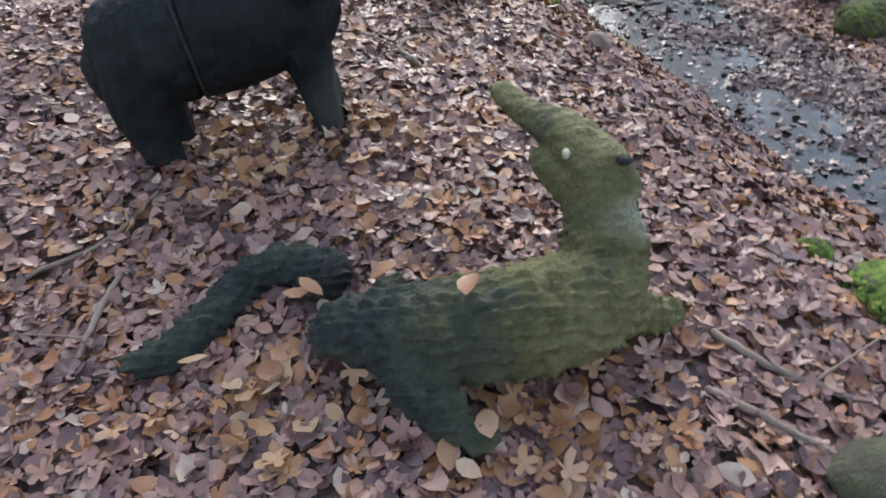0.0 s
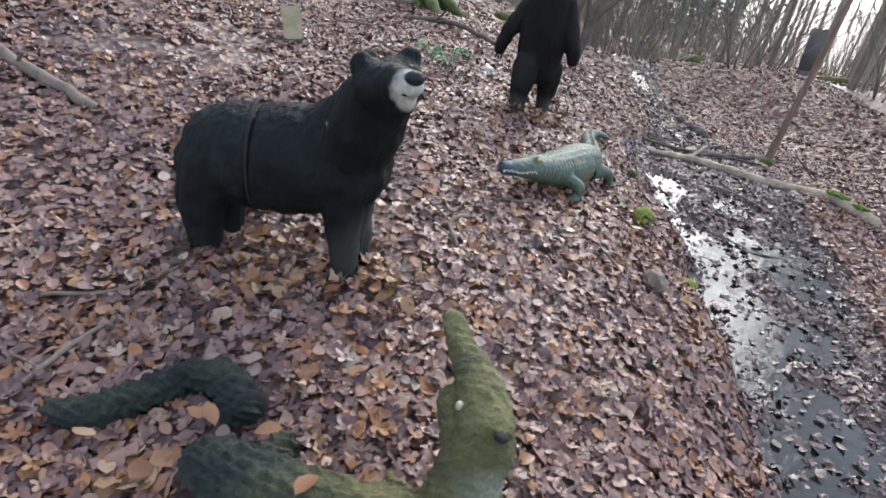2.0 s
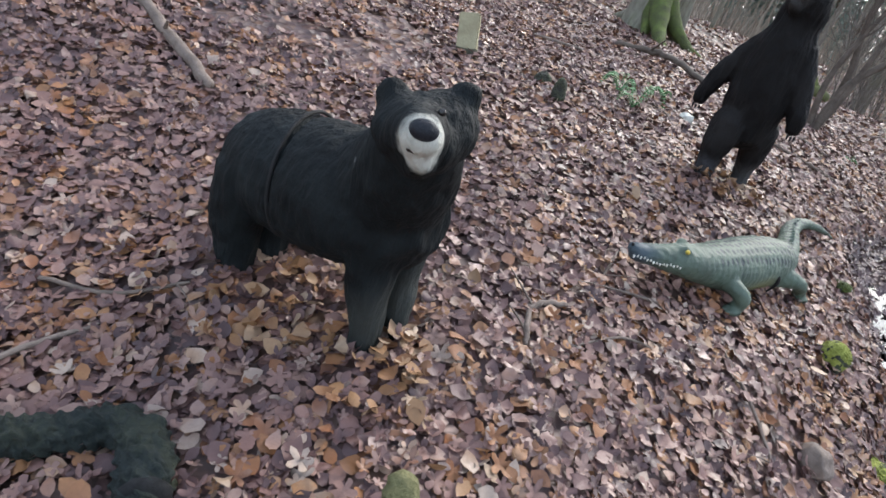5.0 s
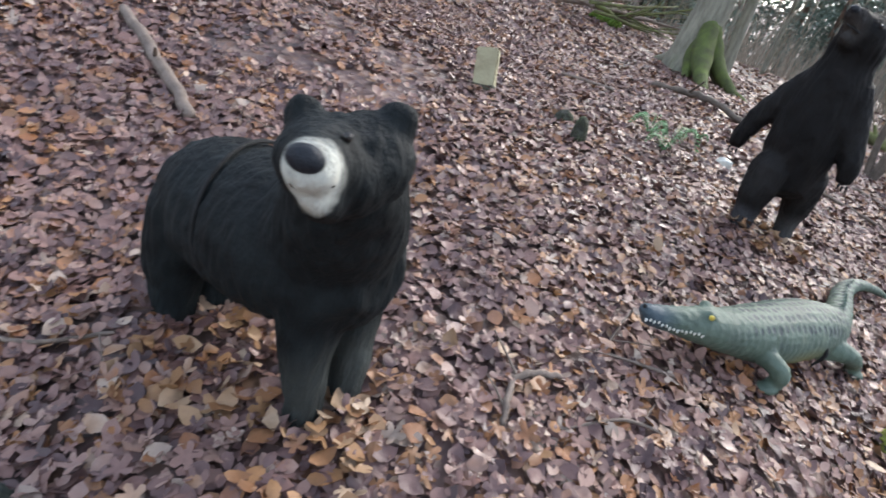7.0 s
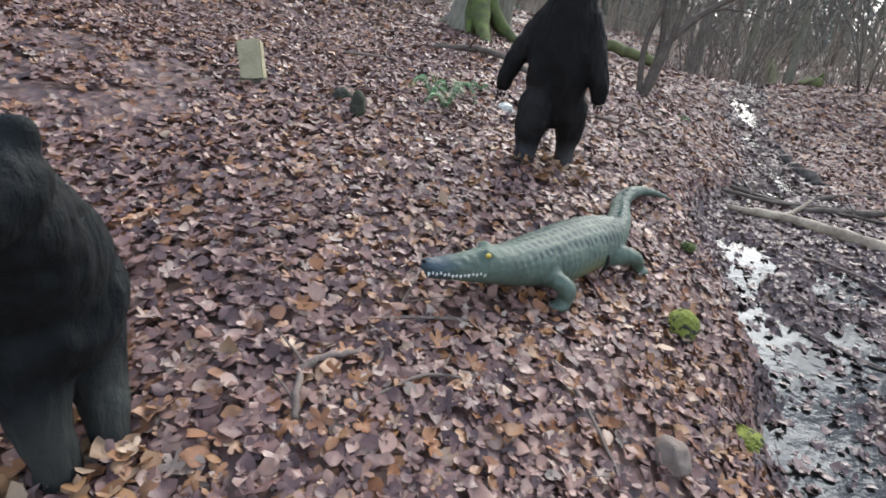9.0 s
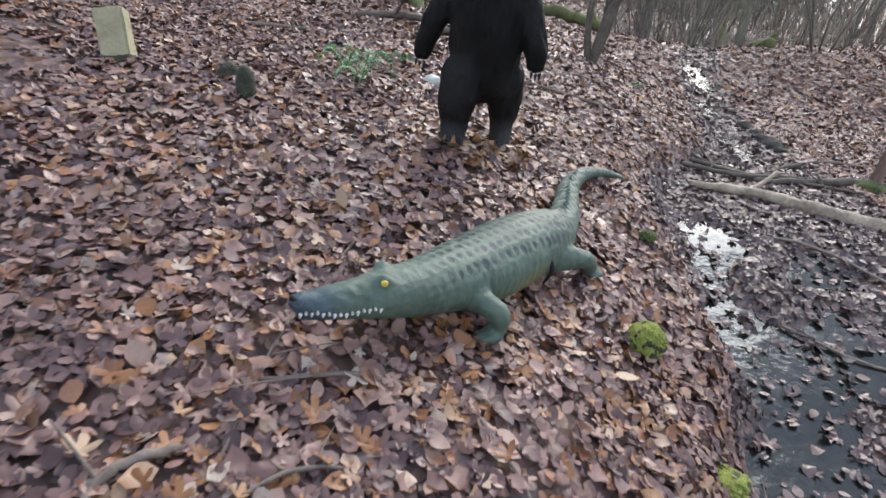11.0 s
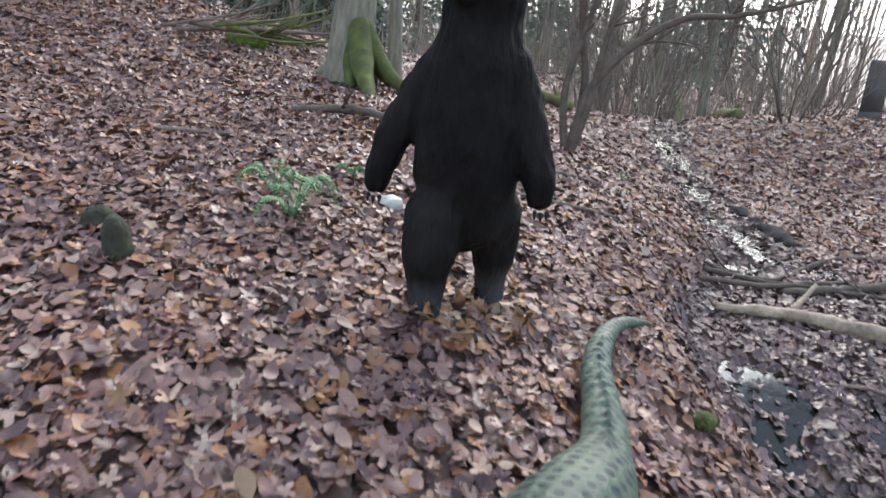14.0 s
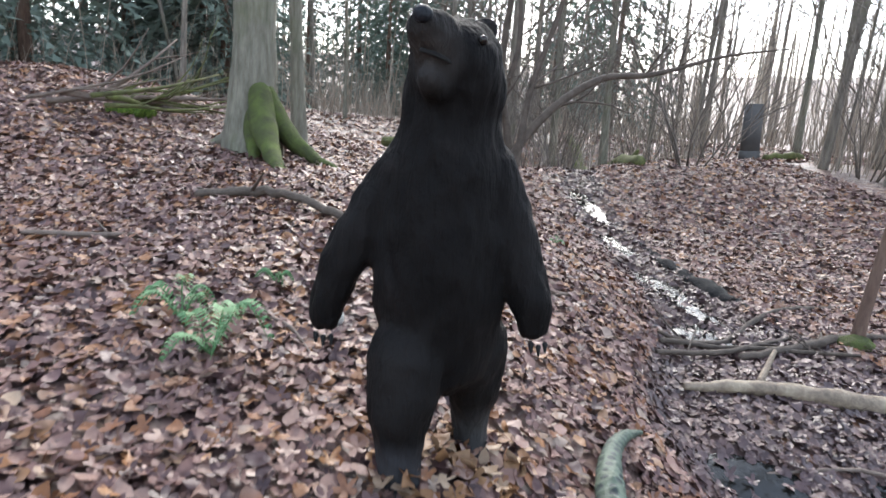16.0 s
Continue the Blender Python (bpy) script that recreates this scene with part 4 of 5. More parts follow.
for rows, seed in (([(1.78, 0.3, 0.02, 0.007), (1.73, -0.4, 0.02, 0.009), (1.57, -1.1, 0.02, 0.009), (1.5, -1.6, 0.0, 0.007)], 11), ([(-0.25, -2.05, 0.02, 0.005), (-0.23, -1.6, 0.03, 0.006), (-0.14, -1.13, 0.02, 0.005)], 12),
                   ([(0.6, 1.42, 0.03, 0.012), (1.05, 1.6, 0.03, 0.013), (1.45, 1.78, 0.02, 0.01)], 13), ([(0.75, 2.05, 0.03, 0.014), (1.2, 2.3, 0.03, 0.014), (1.7, 2.5, 0.01, 0.01)], 14),
                   ([(-0.46, -2.2, 0.03, 0.012), (-0.41, -2.13, 0.04, 0.013), (-0.34, -2.07, 0.03, 0.01)], 15), ([(-0.47, -2.17, 0.03, 0.011), (-0.44, -2.3, 0.03, 0.012), (-0.42, -2.36, 0.02, 0.01)], 16),
                   ([(-0.27, -1.86, 0.03, 0.006), (0.0, -1.74, 0.03, 0.007), (0.2, -1.7, 0.02, 0.006)], 17), ([(-0.28, -2.27, 0.03, 0.005), (-0.1, -2.07, 0.03, 0.006), (0.05, -2.0, 0.02, 0.005)], 18),
                   ([(-0.25, -3.98, 0.03, 0.011), (-0.17, -4.12, 0.03, 0.012), (0.0, -4.3, 0.02, 0.01)], 19), ([(-0.38, -4.11, 0.03, 0.01), (-0.3, -4.22, 0.03, 0.012), (-0.2, -4.4, 0.02, 0.01)], 20),
                   ([(-1.8, -3.36, 0.03, 0.009), (-1.74, -3.2, 0.04, 0.01), (-1.66, -3.02, 0.02, 0.008)], 21), ([(-1.95, -2.98, 0.03, 0.008), (-1.72, -2.91, 0.03, 0.008), (-1.55, -2.75, 0.02, 0.006)], 22),
                   ([(0.35, -1.75, 0.02, 0.006), (0.5, -1.95, 0.03, 0.007), (0.62, -2.2, 0.02, 0.006)], 23), ([(-2.2, -1.6, 0.03, 0.006), (-1.9, -1.5, 0.03, 0.007), (-1.6, -1.55, 0.02, 0.005)], 24),
                   ([(1.9, 0.6, 0.03, 0.008), (2.4, 0.5, 0.05, 0.01), (2.9, 0.15, 0.02, 0.008)], 25), ([(2.0, -0.2, 0.02, 0.007), (2.4, -0.4, 0.05, 0.008), (2.8, -0.35, 0.02, 0.006)], 26),
                   ([(-1.6, 1.9, 0.03, 0.014), (-1.2, 1.75, 0.03, 0.014), (-0.9, 1.85, 0.02, 0.01)], 27), ([(-0.35, 0.9, 0.03, 0.007), (-0.2, 0.75, 0.03, 0.008), (-0.1, 0.55, 0.02, 0.006)], 28)):
    stick("twig", rows, m_stick, "thin bare twig lying on fallen leaves", "twig", 6, 1, seed)


def timber():
    """A short sawn post standing askew, its foot a darker block."""
    root = tagged(new("timber_post"), "short weathered sawn post leaning among the leaves", "post")
    root.matrix_basis = pose(*at(-1.69, 0.22, -0.07), -14, -12, 12)
    bm = bmesh.new()
    bmesh.ops.create_cube(bm, size=1.0, matrix=Matrix.Translation((0, 0, 0.23)) @ Matrix.Diagonal((0.15, 0.12, 0.26, 1)))
    bmesh.ops.bevel(bm, geom=bm.edges[:], offset=0.01, segments=2, affect='EDGES')
    bmesh.ops.subdivide_edges(bm, edges=bm.edges[:], cuts=2, use_grid_fill=True)
    rough_up(bm, 0.006, 14.0)
    part("beam", bm, m_timber, root, smooth=False)
    bm = bmesh.new()
    bmesh.ops.create_cube(bm, size=1.0, matrix=Matrix.Translation((0, 0, 0.04)) @ Matrix.Diagonal((0.158, 0.128, 0.16, 1)))
    bmesh.ops.bevel(bm, geom=bm.edges[:], offset=0.012, segments=1, affect='EDGES')
    bmesh.ops.subdivide_edges(bm, edges=bm.edges[:], cuts=2, use_grid_fill=True)
    rough_up(bm, 0.012, 18.0)
    part("foot", bm, m_timber_foot, root, "dark foot block")


timber()


def stone(name, x, y, r, mat, label, seed, sink=0.35, category="stone", cap=None, amount=0.25):
    bm = bmesh.new()
    ball(bm, (0, 0, r[2] * (1 - sink)), r, (0, 0, seed * 40), 4)
    rough_up(bm, amount * min(r), 1.6 / max(r), seed)
    rough_up(bm, 0.06 * min(r), 9 / max(r), seed + 3)
    root = tagged(link_mesh(name, bm, mat), label, category)
    root.location = at(x, y)
    if cap:
        bm = bmesh.new()
        rnd = random.Random(seed)
        ball(bm, (0, 0, r[2] * (1.06 - sink)), (r[0] * 1.03, r[1] * 1.03, r[2] * 1.04), (0, 0, seed * 40), 4)
        rough_up(bm, 0.12 * min(r), 4 / max(r), seed + 5)
        for k in range(170):
            q, u = rnd.uniform(0, 2 * math.pi), math.sqrt(rnd.random())
            tall = r[2] * (1.05 - sink) + r[2] * math.sqrt(max(0.0, 1 - u * u * 0.95))
            g = rnd.uniform(0.06, 0.13) * min(r[0], r[1])
            ball(bm, (r[0] * u * math.cos(q) * 1.02, r[1] * u * math.sin(q) * 1.02, tall - g * 0.3), (g, g, g * 0.8), (0, 0, 0), 1)
        rough_up(bm, 0.006, 60, seed)
        part("moss", bm, cap, root, "moss cushion")
    return root


stone("mossy_stone", 1.0, -1.03, (0.075, 0.075, 0.08), m_stone, "small stone under a yellow-green moss cushion", 1, cap=m_yellowmoss)
stone("mossy_stone", 1.22, -0.05, (0.045, 0.055, 0.03), m_stone, "low stone with dull green moss by the stream", 2, cap=m_rootmoss)
stone("stone", 0.8, -1.9, (0.08, 0.07, 0.06), m_stick, "dark damp stone among leaves", 3)
stone("mossy_stone", -0.93, -0.02, (0.05, 0.045, 0.1), m_stone, "dark upright stone with a mossy face", 4, cap=None)
stone("stone", -1.1, 0.2, (0.06, 0.05, 0.06), m_stone, "dark damp stone among leaves", 5)
stone("mossy_stone", 0.42, -4.03, (0.17, 0.15, 0.08), m_stone, "large stone under bright green moss", 6, cap=m_moss)
stone("mossy_stone", 0.36, -3.76, (0.06, 0.05, 0.04), m_stone, "small stone with green moss", 7, cap=m_moss)
stone("stone", -0.15, -4.5, (0.2, 0.14, 0.09), m_stone, "flat grey stone half under leaves", 8)
stone("mossy_stone", 3.6, -1.0, (0.22, 0.2, 0.16), m_stone, "dark mossy stone on the far bank", 9, cap=m_rootmoss)
stone("mossy_stone", 3.2, -1.75, (0.2, 0.2, 0.15), m_stone, "dark mossy stone on the far bank", 10, cap=m_rootmoss)
stone("mossy_stone", 1.25, -1.45, (0.06, 0.1, 0.04), m_stone, "low stone with yellow-green moss", 12, cap=m_yellowmoss)
# A whitish leaf on the carpet, for which a small stone form stands in.
stone("pale_leaf", -0.05, 0.86, (0.06, 0.045, 0.045), m_teeth, "small whitish leaf on the carpet, in stone form", 13, 0.3)


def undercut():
    """The eroded far bank, its dark hollow and hanging roots one near-black lump that stands for shade."""
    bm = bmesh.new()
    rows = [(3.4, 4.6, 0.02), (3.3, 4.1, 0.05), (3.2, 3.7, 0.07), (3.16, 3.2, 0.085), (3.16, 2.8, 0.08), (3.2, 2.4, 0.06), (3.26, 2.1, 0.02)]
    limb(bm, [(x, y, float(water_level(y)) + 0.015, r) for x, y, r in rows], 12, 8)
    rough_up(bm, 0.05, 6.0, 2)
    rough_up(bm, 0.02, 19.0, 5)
    ob = link_mesh("undercut_shade", bm, m_groove)
    tagged(ob, "black lump for the shade in the eroded earth bank's hollow above the stream", "bank", kind="structure")


undercut()


def fern(x, y, count, size, seed):
    root = tagged(new("fern"), "small green fern among brown leaves", "fern", "ferns on the slope")
    root.location = at(x, y, 0.02)
    rnd = random.Random(seed)
    for k in range(count):
        yaw, arch, long = 360 * k / count + rnd.uniform(-25, 25), rnd.uniform(1.9, 3.6), size * rnd.uniform(0.6, 0.95)
        bm = bmesh.new()
        for j in range(15):
            u = (j + 1) / 15.5
            p = Vector((long * u, 0, arch * long * (u - 0.9 * u * u)))
            w = 0.26 * long * math.sin(math.pi * (0.12 + 0.88 * u)) ** 0.8
            for s in (-1, 1):
                tip = p + Vector((0.09 * long, s * w, -0.03 * long))
                a, b, c = (bm.verts.new(v) for v in (p + Vector((-0.026 * long, 0, 0)), p + Vector((0.026 * long, 0, 0)), tip))
                d = bm.verts.new(p + Vector((0.06 * long, s * w * 0.6, 0.01)))
                e = bm.verts.new(p + Vector((-0.012 * long, s * w * 0.55, 0.01)))
                bm.faces.new((a, b, d, c, e))
        limb(bm, [(0, 0, 0, 0.003), (long * 0.5, 0, arch * long * 0.275, 0.0025), (long, 0, arch * long * 0.1, 0.001)], 5, 4)
        ob = part("frond", bm, m_fern, root, smooth=False)
        ob.matrix_basis = pose(0, 0, 0, rnd.uniform(-15, 15), 0, yaw)
    return root


fern(-0.45, 0.52, 5, 0.24, 1)
fern(-0.6, 0.8, 5, 0.2, 2)
fern(-0.28, 1.15, 4, 0.1, 3)
fern(1.75, 3.0, 4, 0.1, 4)


# ---------------------------------------------------------------- trees
def grow(bm, p, d, length, r, depth, rnd, segs=6, droop=0.0, spread=0.55, fork=3, tip=0.002):
    """A limb that wanders, tapers and forks."""
    pts, q, way = [], Vector(p), Vector(d).normalized()
    steps = 4
    for k in range(steps + 1):
        pts.append((*q, max(tip, r * (1 - 0.75 * k / steps))))
        way = (way + Vector((rnd.gauss(0, 0.16), rnd.gauss(0, 0.16), rnd.gauss(0.03, 0.12) - droop))).normalized()
        q = q + way * (length / steps)
    tube(bm, [v[:3] for v in pts], [max(0.002, v[3]) for v in pts], segs)
    if depth:
        for k in range(fork):
            a = pts[rnd.randint(1, steps)]
            side = Vector((rnd.gauss(0, 1), rnd.gauss(0, 1), rnd.gauss(0.3, 0.6))).normalized()
            grow(bm, a[:3], (Vector(d).normalized() * (1 - spread) + side * spread), length * rnd.uniform(0.4, 0.65), max(tip, a[3] * 0.6), depth - 1, rnd, max(4, segs - 2), droop, spread, fork, tip)


def bare_tree(name, label, tall, r, first, count, mat, seed, lean=(0, 0), twig_mat=None):
    root = tagged(new(name), label, "tree", "trees of the wood" if name == "woodland_tree" else "")
    rnd = random.Random(seed)
    bm = bmesh.new()
    rows, wob = [], (rnd.uniform(-0.3, 0.3), rnd.uniform(-0.3, 0.3))
    for k in range(9):
        u = k / 8
        rows.append((lean[0] * u * tall + wob[0] * math.sin(u * 4), lean[1] * u * tall + wob[1] * math.sin(u * 3), u * tall - 0.25, r * (1.0 - 0.75 * u) * (1.35 if k == 0 else 1)))
    q = spline(rows, 3)
    tube(bm, [tuple(v[:3]) for v in q], [float(v[3]) for v in q], 10)
    part("trunk", bm, mat, root)
    bm = bmesh.new()
    for k in range(count):
        u = first + (0.97 - first) * (k + rnd.random()) / count
        p = q[min(len(q) - 1, int(u * (len(q) - 1)))]
        yaw = rnd.uniform(0, 2 * math.pi)
        grow(bm, p[:3], (math.cos(yaw), math.sin(yaw), rnd.uniform(0.2, 0.9)), tall * 0.2 * (1.15 - u) + 0.5, max(0.012, p[3] * 0.42), 2, rnd, 5, 0.0, 0.55, 3, 0.006)
    part("crown", bm, twig_mat or m_grey_twig, root, "bare winter branches")
    return root


def conifer(seed, tall, r, low):
    root = tagged(new("spruce_tree"), "green spruce with drooping branches, haze in its needle colour", "tree", "spruces at the wood edge")
    rnd = random.Random(seed)
    bm = bmesh.new()
    tube(bm, [(0, 0, -0.3), (0.05, 0, tall * 0.5), (0, 0.05, tall)], [r, r * 0.6, 0.02], 9)
    part("trunk", bm, m_pine, root)
    co, tri = [], []
    for k in range(190):
        u = low + (1 - low) * (k / 190) ** 1.3
        yaw, reach = k * 2.4 + rnd.uniform(-0.3, 0.3), (1 - u) * tall * 0.21 * rnd.uniform(0.7, 1.2) + 0.35
        for j in range(26):
            s = rnd.uniform(0.12, 1.0)
            p = Vector((math.cos(yaw) * reach * s, math.sin(yaw) * reach * s, u * tall - reach * s * s * 0.45 + rnd.gauss(0, 0.06)))
            d = Vector((math.cos(yaw + rnd.gauss(0, 0.7)), math.sin(yaw + rnd.gauss(0, 0.7)), rnd.uniform(-0.9, 0.05))).normalized() * rnd.uniform(0.18, 0.4)
            e = Vector((rnd.gauss(0, 1), rnd.gauss(0, 1), rnd.gauss(0, 1))).normalized() * 0.085
            i = len(co)
            co += [tuple(p - e), tuple(p + e), tuple(p + d)]
            tri.append((i, i + 1, i + 2))
    crown = grid_object("crown", np.array(co), np.array(tri), m_hazed_needles)
    crown.parent = root
    crown["label"] = "green needles paled with haze"
    return root


def shrub(seed, count, tall):
    root = tagged(new("shrub"), "leafless many-stemmed shrub with thin grey stems", "shrub", "shrubs under the trees")
    rnd = random.Random(seed)
    for k in range(count):
        bm = bmesh.new()
        yaw = rnd.uniform(0, 2 * math.pi)
        grow(bm, (0.12 * math.cos(yaw), 0.12 * math.sin(yaw), -0.1), (0.35 * math.cos(yaw), 0.35 * math.sin(yaw), 1), tall * rnd.uniform(0.6, 1.1), 0.016 * rnd.uniform(0.6, 1.2), 2, rnd, 5, 0.0, 0.4, 4, 0.005)
        part("stem", bm, m_grey_twig, root)
    return root


def big_beech():
    root = tagged(new("beech_tree"), "large grey beech with green moss on its flared roots", "tree")
    bx, by = -0.80, 5.35
    z0 = float(height(bx, by))
    root.location = (bx, by, z0)
    bm = bmesh.new()
    limb(bm, [(-0.04, 0, -0.3, 0.38), (-0.04, 0, 0.1, 0.31), (-0.03, 0, 0.5, 0.25), (-0.02, 0, 1.2, 0.225), (0.0, 0, 3, 0.21), (0.0, 0.1, 6, 0.16), (0, 0, 10, 0.1)], 24, 6)
    rough_up(bm, 0.03, 2.5)
    part("trunk", bm, m_beech, root)
    rnd = random.Random(5)
    for k, (ex, ey, r) in enumerate(((-0.42, 3.85, 0.13), (0.12, 4.35, 0.1), (-0.75, 4.55, 0.11), (-1.35, 5.6, 0.1), (-0.1, 5.2, 0.1))):
        bm = bmesh.new()
        dx, dy = ex - bx, ey - by
        ez = float(height(ex, ey)) - z0
        limb(bm, [(dx * 0.12, dy * 0.12, 0.62, r * 0.9), (dx * 0.3, dy * 0.3, 0.3, r * 1.05), (dx * 0.6, dy * 0.6, 0.6 * ez + 0.1, r * 0.7), (dx, dy, ez - 0.02, r * 0.3)], 12, 6)
        rough_up(bm, 0.02, 6.0, k)
        part("root", bm, m_rootmoss if k < 3 else m_beech, root, "moss-covered root" if k < 3 else "")
    bm = bmesh.new()
    for k in range(7):
        yaw = rnd.uniform(0, 6.28)
        grow(bm, (0.15 * math.cos(yaw), 0.15 * math.sin(yaw), 4.5 + k * 0.7), (math.cos(yaw), math.sin(yaw), 0.5), 2.6, 0.06, 2, rnd)
    part("crown", bm, m_twig, root, "bare winter branches")


big_beech()
thin = bare_tree("birch_tree", "slender dark-barked tree close behind the beech", 9, 0.085, 0.5, 8, m_beech, 3, (0.02, 0))
thin.location = at(-0.36, 6.0)


def hazel():
    """The sapling beside the stream whose limb arches out over it."""
    root = tagged(new("hazel_tree"), "small mossy tree with a long limb arching over the stream", "tree")
    z0 = float(height(1.36, 3.4))
    root.location = (1.36, 3.4, z0)
    stems = [[(0.0, 0, -0.1, 0.045), (0.05, 0, 0.35, 0.04), (0.13, 0, 0.62, 0.038), (0.42, 0, 0.97, 0.034), (0.8, 0, 1.22, 0.03), (1.2, 0.02, 1.28, 0.024), (1.5, 0.03, 1.36, 0.02), (1.95, 0.05, 1.5, 0.013), (2.6, 0.1, 1.62, 0.007)],
             [(0.0, 0.02, -0.1, 0.04), (-0.1, 0.03, 0.5, 0.032), (-0.02, 0.05, 1.0, 0.027), (0.08, 0.05, 1.5, 0.02), (0.0, 0.1, 2.4, 0.012)],
             [(0.02, 0.05, -0.1, 0.04), (0.08, 0.1, 0.6, 0.035), (-0.02, 0.15, 1.2, 0.03), (0.05, 0.2, 2.0, 0.024), (0.2, 0.2, 3.2, 0.012)],
             [(0.0, 0.0, -0.1, 0.04), (0.12, -0.02, 0.5, 0.034), (0.2, 0.0, 1.1, 0.026), (0.4, 0.0, 1.8, 0.02), (0.5, 0.0, 2.6, 0.01)]]
    rnd = random.Random(9)
    for k, rows in enumerate(stems):
        bm = bmesh.new()
        limb(bm, rows, 9, 5)
        for j in range(5 if k else 9):
            p = rows[rnd.randint(3 if k == 0 else 2, len(rows) - 1)]
            grow(bm, p[:3], (rnd.uniform(-0.2, 0.8), rnd.uniform(-0.3, 0.3), rnd.uniform(0.2, 0.9)), rnd.uniform(0.4, 0.9), max(0.004, p[3] * 0.45), 2, rnd, 5, 0.0, 0.5, 3)
        part("stem", bm, m_twig, root)


hazel()


def young_trunk():
    """The slim leaning trunk on the far bank."""
    root = tagged(new("young_tree"), "slim young tree with a mossy foot on the far bank", "tree")
    x, y = 3.48, 1.76
    z0 = float(height(x, y))
    root.location = (x, y, z0)
    bm = bmesh.new()
    limb(bm, [(0, 0, -0.15, 0.065), (0.0, 0, 0.1, 0.044), (0.045, 0, 0.6, 0.035), (0.11, 0, 1.2, 0.032), (0.2, 0, 2.2, 0.028), (0.34, 0, 4, 0.02)], 12, 5)
    part("trunk", bm, m_pine, root)
    bm = bmesh.new()
    ball(bm, (-0.05, -0.05, 0.03), (0.12, 0.1, 0.06), (0, 0, 0), 3)
    rough_up(bm, 0.025, 14)
    part("moss", bm, m_rootmoss, root, "moss round the foot")
    bm = bmesh.new()
    rnd = random.Random(4)
    for k in range(6):
        grow(bm, (0.25 + 0.025 * k, 0, 2.0 + 0.3 * k), (rnd.uniform(-1, 1), rnd.uniform(-1, 1), 0.6), 0.9, 0.012, 2, rnd, 5)
    part("crown", bm, m_twig, root, "bare twigs")


young_trunk()


def marker():
    """The grey board on the rise, with the short log at its foot."""
    root = tagged(new("notice_board"), "plain grey upright board standing on the rise", "board")
    x, y = 8.85, 10.2
    root.matrix_basis = pose(*at(x, y, -0.05), 0, -3, -24)
    bm = bmesh.new()
    bmesh.ops.create_cube(bm, size=1.0, matrix=Matrix.Translation((0, 0, 0.75)) @ Matrix.Diagonal((0.37, 0.1, 1.0, 1)))
    bmesh.ops.bevel(bm, geom=bm.edges[:], offset=0.01, segments=2, affect='EDGES')
    part("panel", bm, m_board, root)
    bm = bmesh.new()
    bmesh.ops.create_cube(bm, size=1.0, matrix=Matrix.Translation((0, 0, 0.12)) @ Matrix.Diagonal((0.41, 0.16, 0.3, 1)))
    bmesh.ops.bevel(bm, geom=bm.edges[:], offset=0.015, segments=2, affect='EDGES')
    part("foot", bm, m_board, root)


marker()
stick("fallen_log", [(9.15, 10.05, 0.0, 0.09), (9.5, 9.95, 0.0, 0.1), (9.8, 9.85, 0.0, 0.09)], m_mosslog, "short mossy log on the rise beside the board", "log", 10, 0, 31)
stick("fallen_log", [(6.3, 14.0, 0.1, 0.12), (5.8, 11.5, 0.15, 0.15), (5.3, 9.0, 0.1, 0.15), (4.9, 7.6, 0.0, 0.11)], m_mosslog, "long dark fallen log above the stream", "log", 10, 4, 32, 0.1)
stick("fallen_log", [(0.9, 8.6, 0.1, 0.09), (1.6, 8.0, 0.12, 0.1), (2.2, 7.4, 0.05, 0.08)], m_mosslog, "mossy fallen log on the slope", "log", 10, 3, 33, 0.1)


def brush_pile():
    root = tagged(new("brush_pile"), "heap of fallen mossy branches on the crest", "branches")
    root.location = at(-1.85, 6.35)
    rnd = random.Random(21)
    for k in range(26):
        bm = bmesh.new()
        x, y = rnd.uniform(-0.9, 0.35), rnd.uniform(-0.3, 0.8)
        yaw = rnd.gauss(0.35, 0.35)
        long = rnd.uniform(0.8, 1.9)
        d = Vector((math.cos(yaw), math.sin(yaw), rnd.gauss(0.03, 0.1)))
        z = rnd.uniform(0.02, 0.18) + 0.1 * (y < 0)
        grow(bm, (x - d.x * long / 2, y - d.y * long / 2, z), d, long, rnd.uniform(0.015, 0.045), 1, rnd, 6, 0.0, 0.4, 3)
        part("branch", bm, m_mosslog if k % 3 else m_stick, root)
    for k in range(3):
        bm = bmesh.new()
        ball(bm, (rnd.uniform(-0.8, 0.3), rnd.uniform(-0.4, 0.0), 0.06), (0.18, 0.12, 0.08), (0, 0, 0), 3)
        rough_up(bm, 0.05, 9, k)
        part("moss", bm, m_moss, root, "bright green moss")


brush_pile()


def bearing(deg, dist):
    """A place on the ground, by its bearing (from ahead, to the right) and distance."""
    x, y = dist * math.sin(radians(deg)), -1.5 + dist * math.cos(radians(deg))
    return x, y


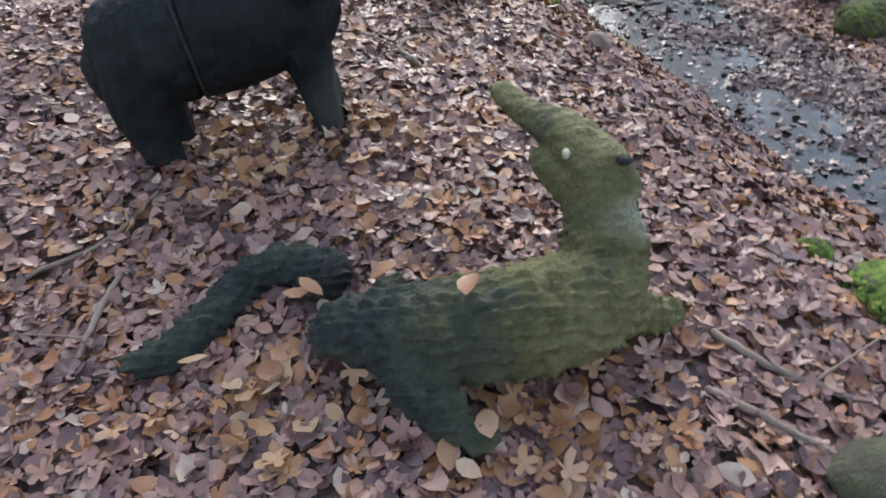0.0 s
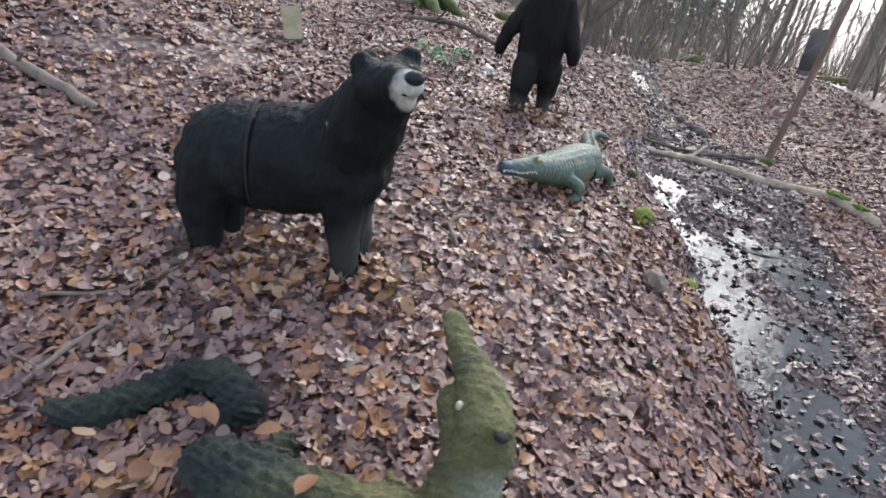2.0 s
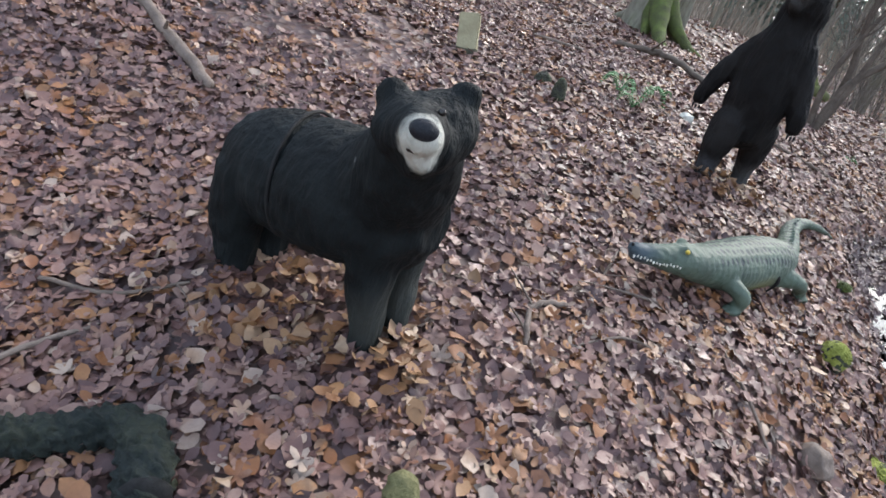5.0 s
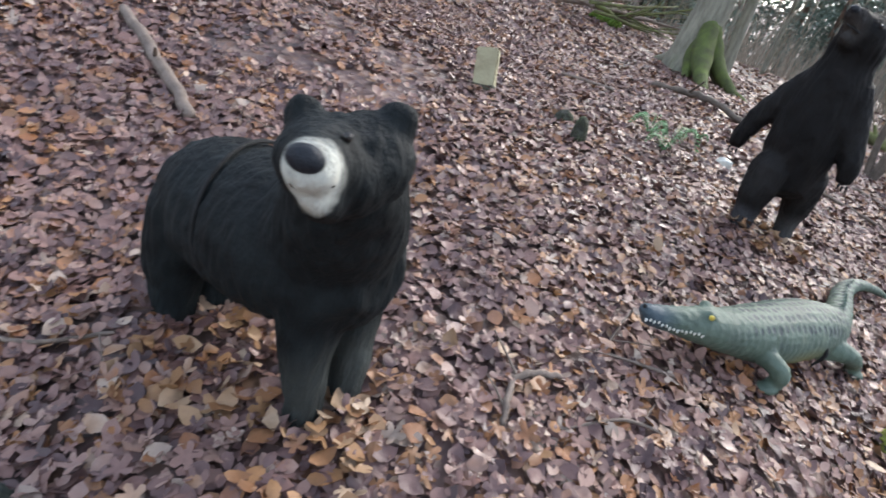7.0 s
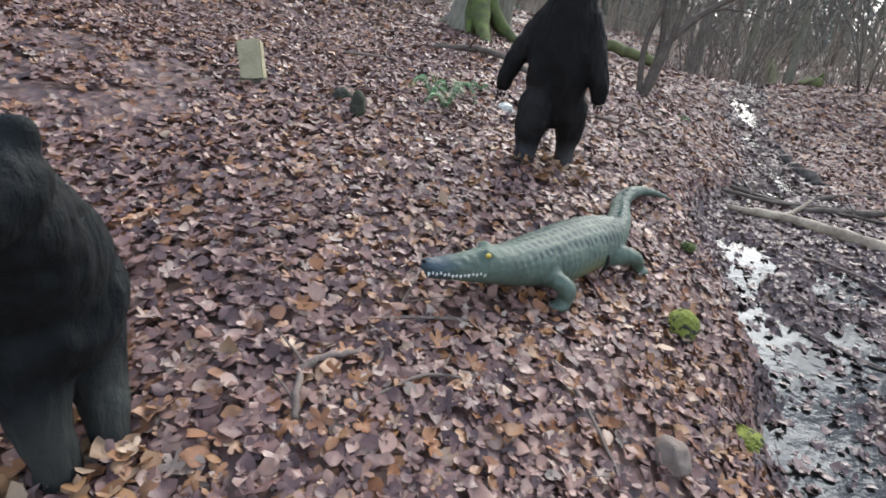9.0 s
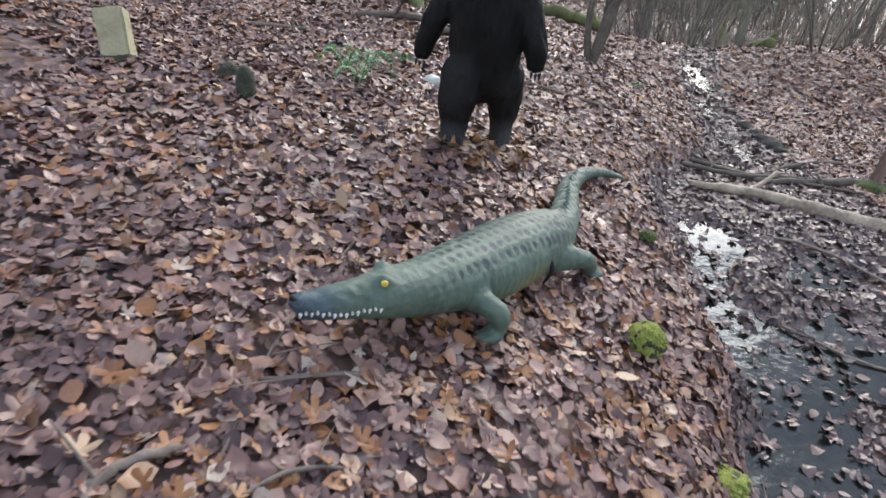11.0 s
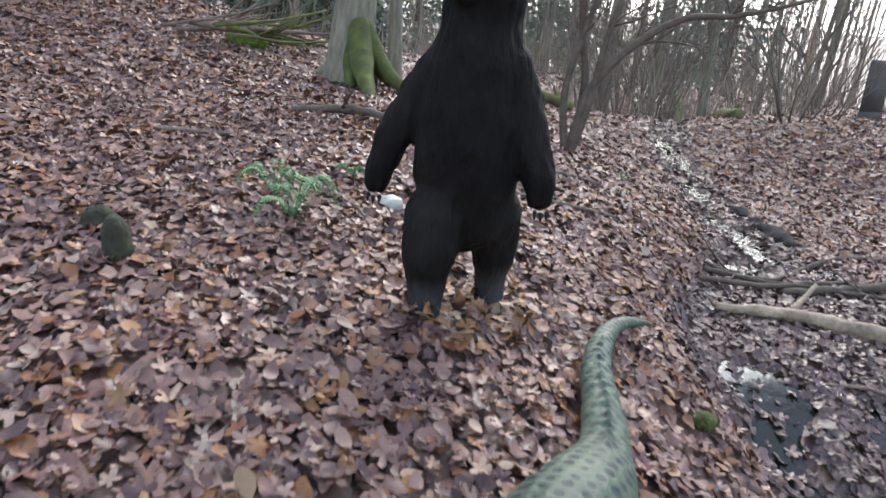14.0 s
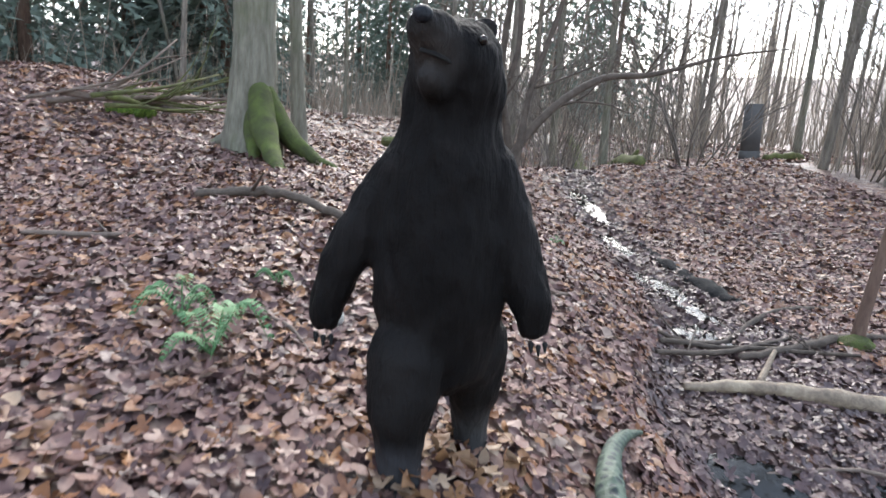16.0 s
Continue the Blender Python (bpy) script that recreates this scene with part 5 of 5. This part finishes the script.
def forest():
    rnd = random.Random(77)
    broad = [bare_tree("woodland_tree", "tall bare grey-brown woodland tree", 12 + k, 0.06 + 0.022 * k, 0.2 + 0.05 * k, 21, m_bark if k % 2 else m_beech, 40 + k, (rnd.gauss(0, 0.03), rnd.gauss(0, 0.03))) for k in range(4)]
    slim = [bare_tree("woodland_tree", "slender bare young woodland tree", 7 + k, 0.028 + 0.009 * k, 0.2, 10, m_bark, 60 + k, (rnd.gauss(0, 0.05), rnd.gauss(0, 0.05))) for k in range(4)]
    spruces = [conifer(80 + k, 11 + 2 * k, 0.16, 0.06) for k in range(3)]
    bushes = [shrub(90 + k, 7, 2.6 + 0.7 * k) for k in range(2)]
    spots = []
    for deg, dist in ((16.5, 13), (18.6, 17), (20.9, 14), (25.3, 12), (29, 16), (33, 19), (40.5, 17), (43, 20), (46, 14), (50, 15), (8, 17), (1.5, 16), (-2.8, 14), (55, 15), (61, 13)):
        spots.append((rnd.choice(broad), deg, dist))
    for k in range(12):
        spots.append((rnd.choice(broad), rnd.uniform(-5, 64), rnd.uniform(24, 42)))
    for k in range(28):
        spots.append((rnd.choice(slim), rnd.uniform(4, 62), rnd.uniform(11, 26)))
    for k in range(12):
        spots.append((rnd.choice(slim), rnd.uniform(-42, -4), rnd.uniform(13, 24)))
    for k in range(10):
        spots.append((rnd.choice(broad), rnd.uniform(-50, -8), rnd.uniform(15, 26)))
    for k in range(34):
        spots.append((rnd.choice(spruces), rnd.uniform(-60, -7), rnd.uniform(16, 34)))
    for k in range(10):
        spots.append((rnd.choice(spruces), rnd.uniform(-8, 30), rnd.uniform(34, 50)))
    spots.append((spruces[2], 25.6, 26))
    for k in range(17):
        spots.append((rnd.choice(bushes), rnd.uniform(14, 62), rnd.uniform(11.5, 24)))
    spots += [(bushes[1], 45.5, 11.5), (bushes[0], 32.5, 10.5), (bushes[1], 49, 12)]
    # and some behind and beside the camera, to close the wood round it
    for k in range(10):
        spots.append((rnd.choice(broad), rnd.uniform(70, 290), rnd.uniform(12, 26)))
    used = set()
    for ob, deg, dist in spots:
        if abs(deg - 37.5) < 2.5 and dist < 16:
            deg += 5
        x, y = bearing(deg, dist)
        m = pose(*at(x, y), 0, 0, rnd.uniform(0, 360)) @ Matrix.Scale(rnd.uniform(0.85, 1.2), 4)
        if ob.name not in used:
            used.add(ob.name)
            ob.matrix_basis = m
        else:
            copy_thing(ob, m)
    for ob in broad + slim + spruces + bushes:
        if ob.name not in used:
            ob.matrix_basis = pose(*at(*bearing(rnd.uniform(20, 60), 30)))


forest()


def undergrowth():
    """Thin grey stems and dead growth under the far trees, and the wood behind them, both coloured pale for haze."""
    n = 11000
    deg, dist = dice.uniform(-62, 75, n), 11.5 + 34 * dice.uniform(0, 1, n) ** 1.3
    keep = ((deg > 12) | (dist > 16)) & ((np.abs(deg - 37.5) > 4) | (dist > 16))
    deg, dist = deg[keep], dist[keep]
    x, y = dist * np.sin(np.radians(deg)), -1.5 + dist * np.cos(np.radians(deg))
    z = height(x, y) - 0.05
    n = len(x)
    tall = dice.uniform(0.4, 2.2, n) * np.where(dice.uniform(0, 1, n) < 0.12, 2.4, 1)
    lean, yaw = dice.normal(0, 0.22, (n, 2)), dice.uniform(0, np.pi, n)
    wide = 0.004 + 0.0004 * dist
    w = np.stack([np.cos(yaw), np.sin(yaw), 0 * yaw], -1) * wide[:, None]
    foot = np.stack([x, y, z], -1)
    mid = foot + np.stack([lean[:, 0] * tall * 0.5, lean[:, 1] * tall * 0.5, tall * 0.55], -1)
    top = foot + np.stack([lean[:, 0] * tall * 1.3, lean[:, 1] * tall * 1.3, tall], -1)
    co = np.stack([foot - w, foot + w, mid + w * 0.7, mid - w * 0.7, top], 1).reshape(-1, 3)
    b = np.arange(n)[:, None] * 5
    tri = np.concatenate([b + [0, 1, 2], b + [0, 2, 3], b + [3, 2, 4]])
    tagged(grid_object("undergrowth", co, tri, m_haze_growth), "leafless stems of dead undergrowth, paled with haze", "undergrowth", kind="stuff")
    n = 900
    deg, dist = dice.uniform(-180, 180, n), dice.uniform(38, 95, n)
    x, y = dist * np.sin(np.radians(deg)), -1.5 + dist * np.cos(np.radians(deg))
    z, tall, wide = height(x, y) - 0.3, dice.uniform(7, 15, n), dice.uniform(0.07, 0.24, n)
    ring = np.array([(math.cos(q), math.sin(q)) for q in (0, 2.1, 4.2)])
    lo = np.stack([x[:, None] + wide[:, None] * ring[:, 0], y[:, None] + wide[:, None] * ring[:, 1], np.repeat(z[:, None], 3, 1)], -1)
    hi = np.stack([x[:, None] + 0.3 * wide[:, None] * ring[:, 0] + dice.normal(0, 0.4, n)[:, None], y[:, None] + 0.3 * wide[:, None] * ring[:, 1], np.repeat((z + tall)[:, None], 3, 1)], -1)
    co = np.concatenate([lo, hi], 1).reshape(-1, 3)
    b = np.arange(n)[:, None] * 6
    tri = np.concatenate([b + list(t) for j in range(3) for t in ((j, (j + 1) % 3, 3 + (j + 1) % 3), (j, 3 + (j + 1) % 3, 3 + j))])
    tagged(grid_object("far_wood", co, tri, m_haze_growth), "distant bare trunks of the wood, haze in their colour", "wood", kind="stuff")


undergrowth()
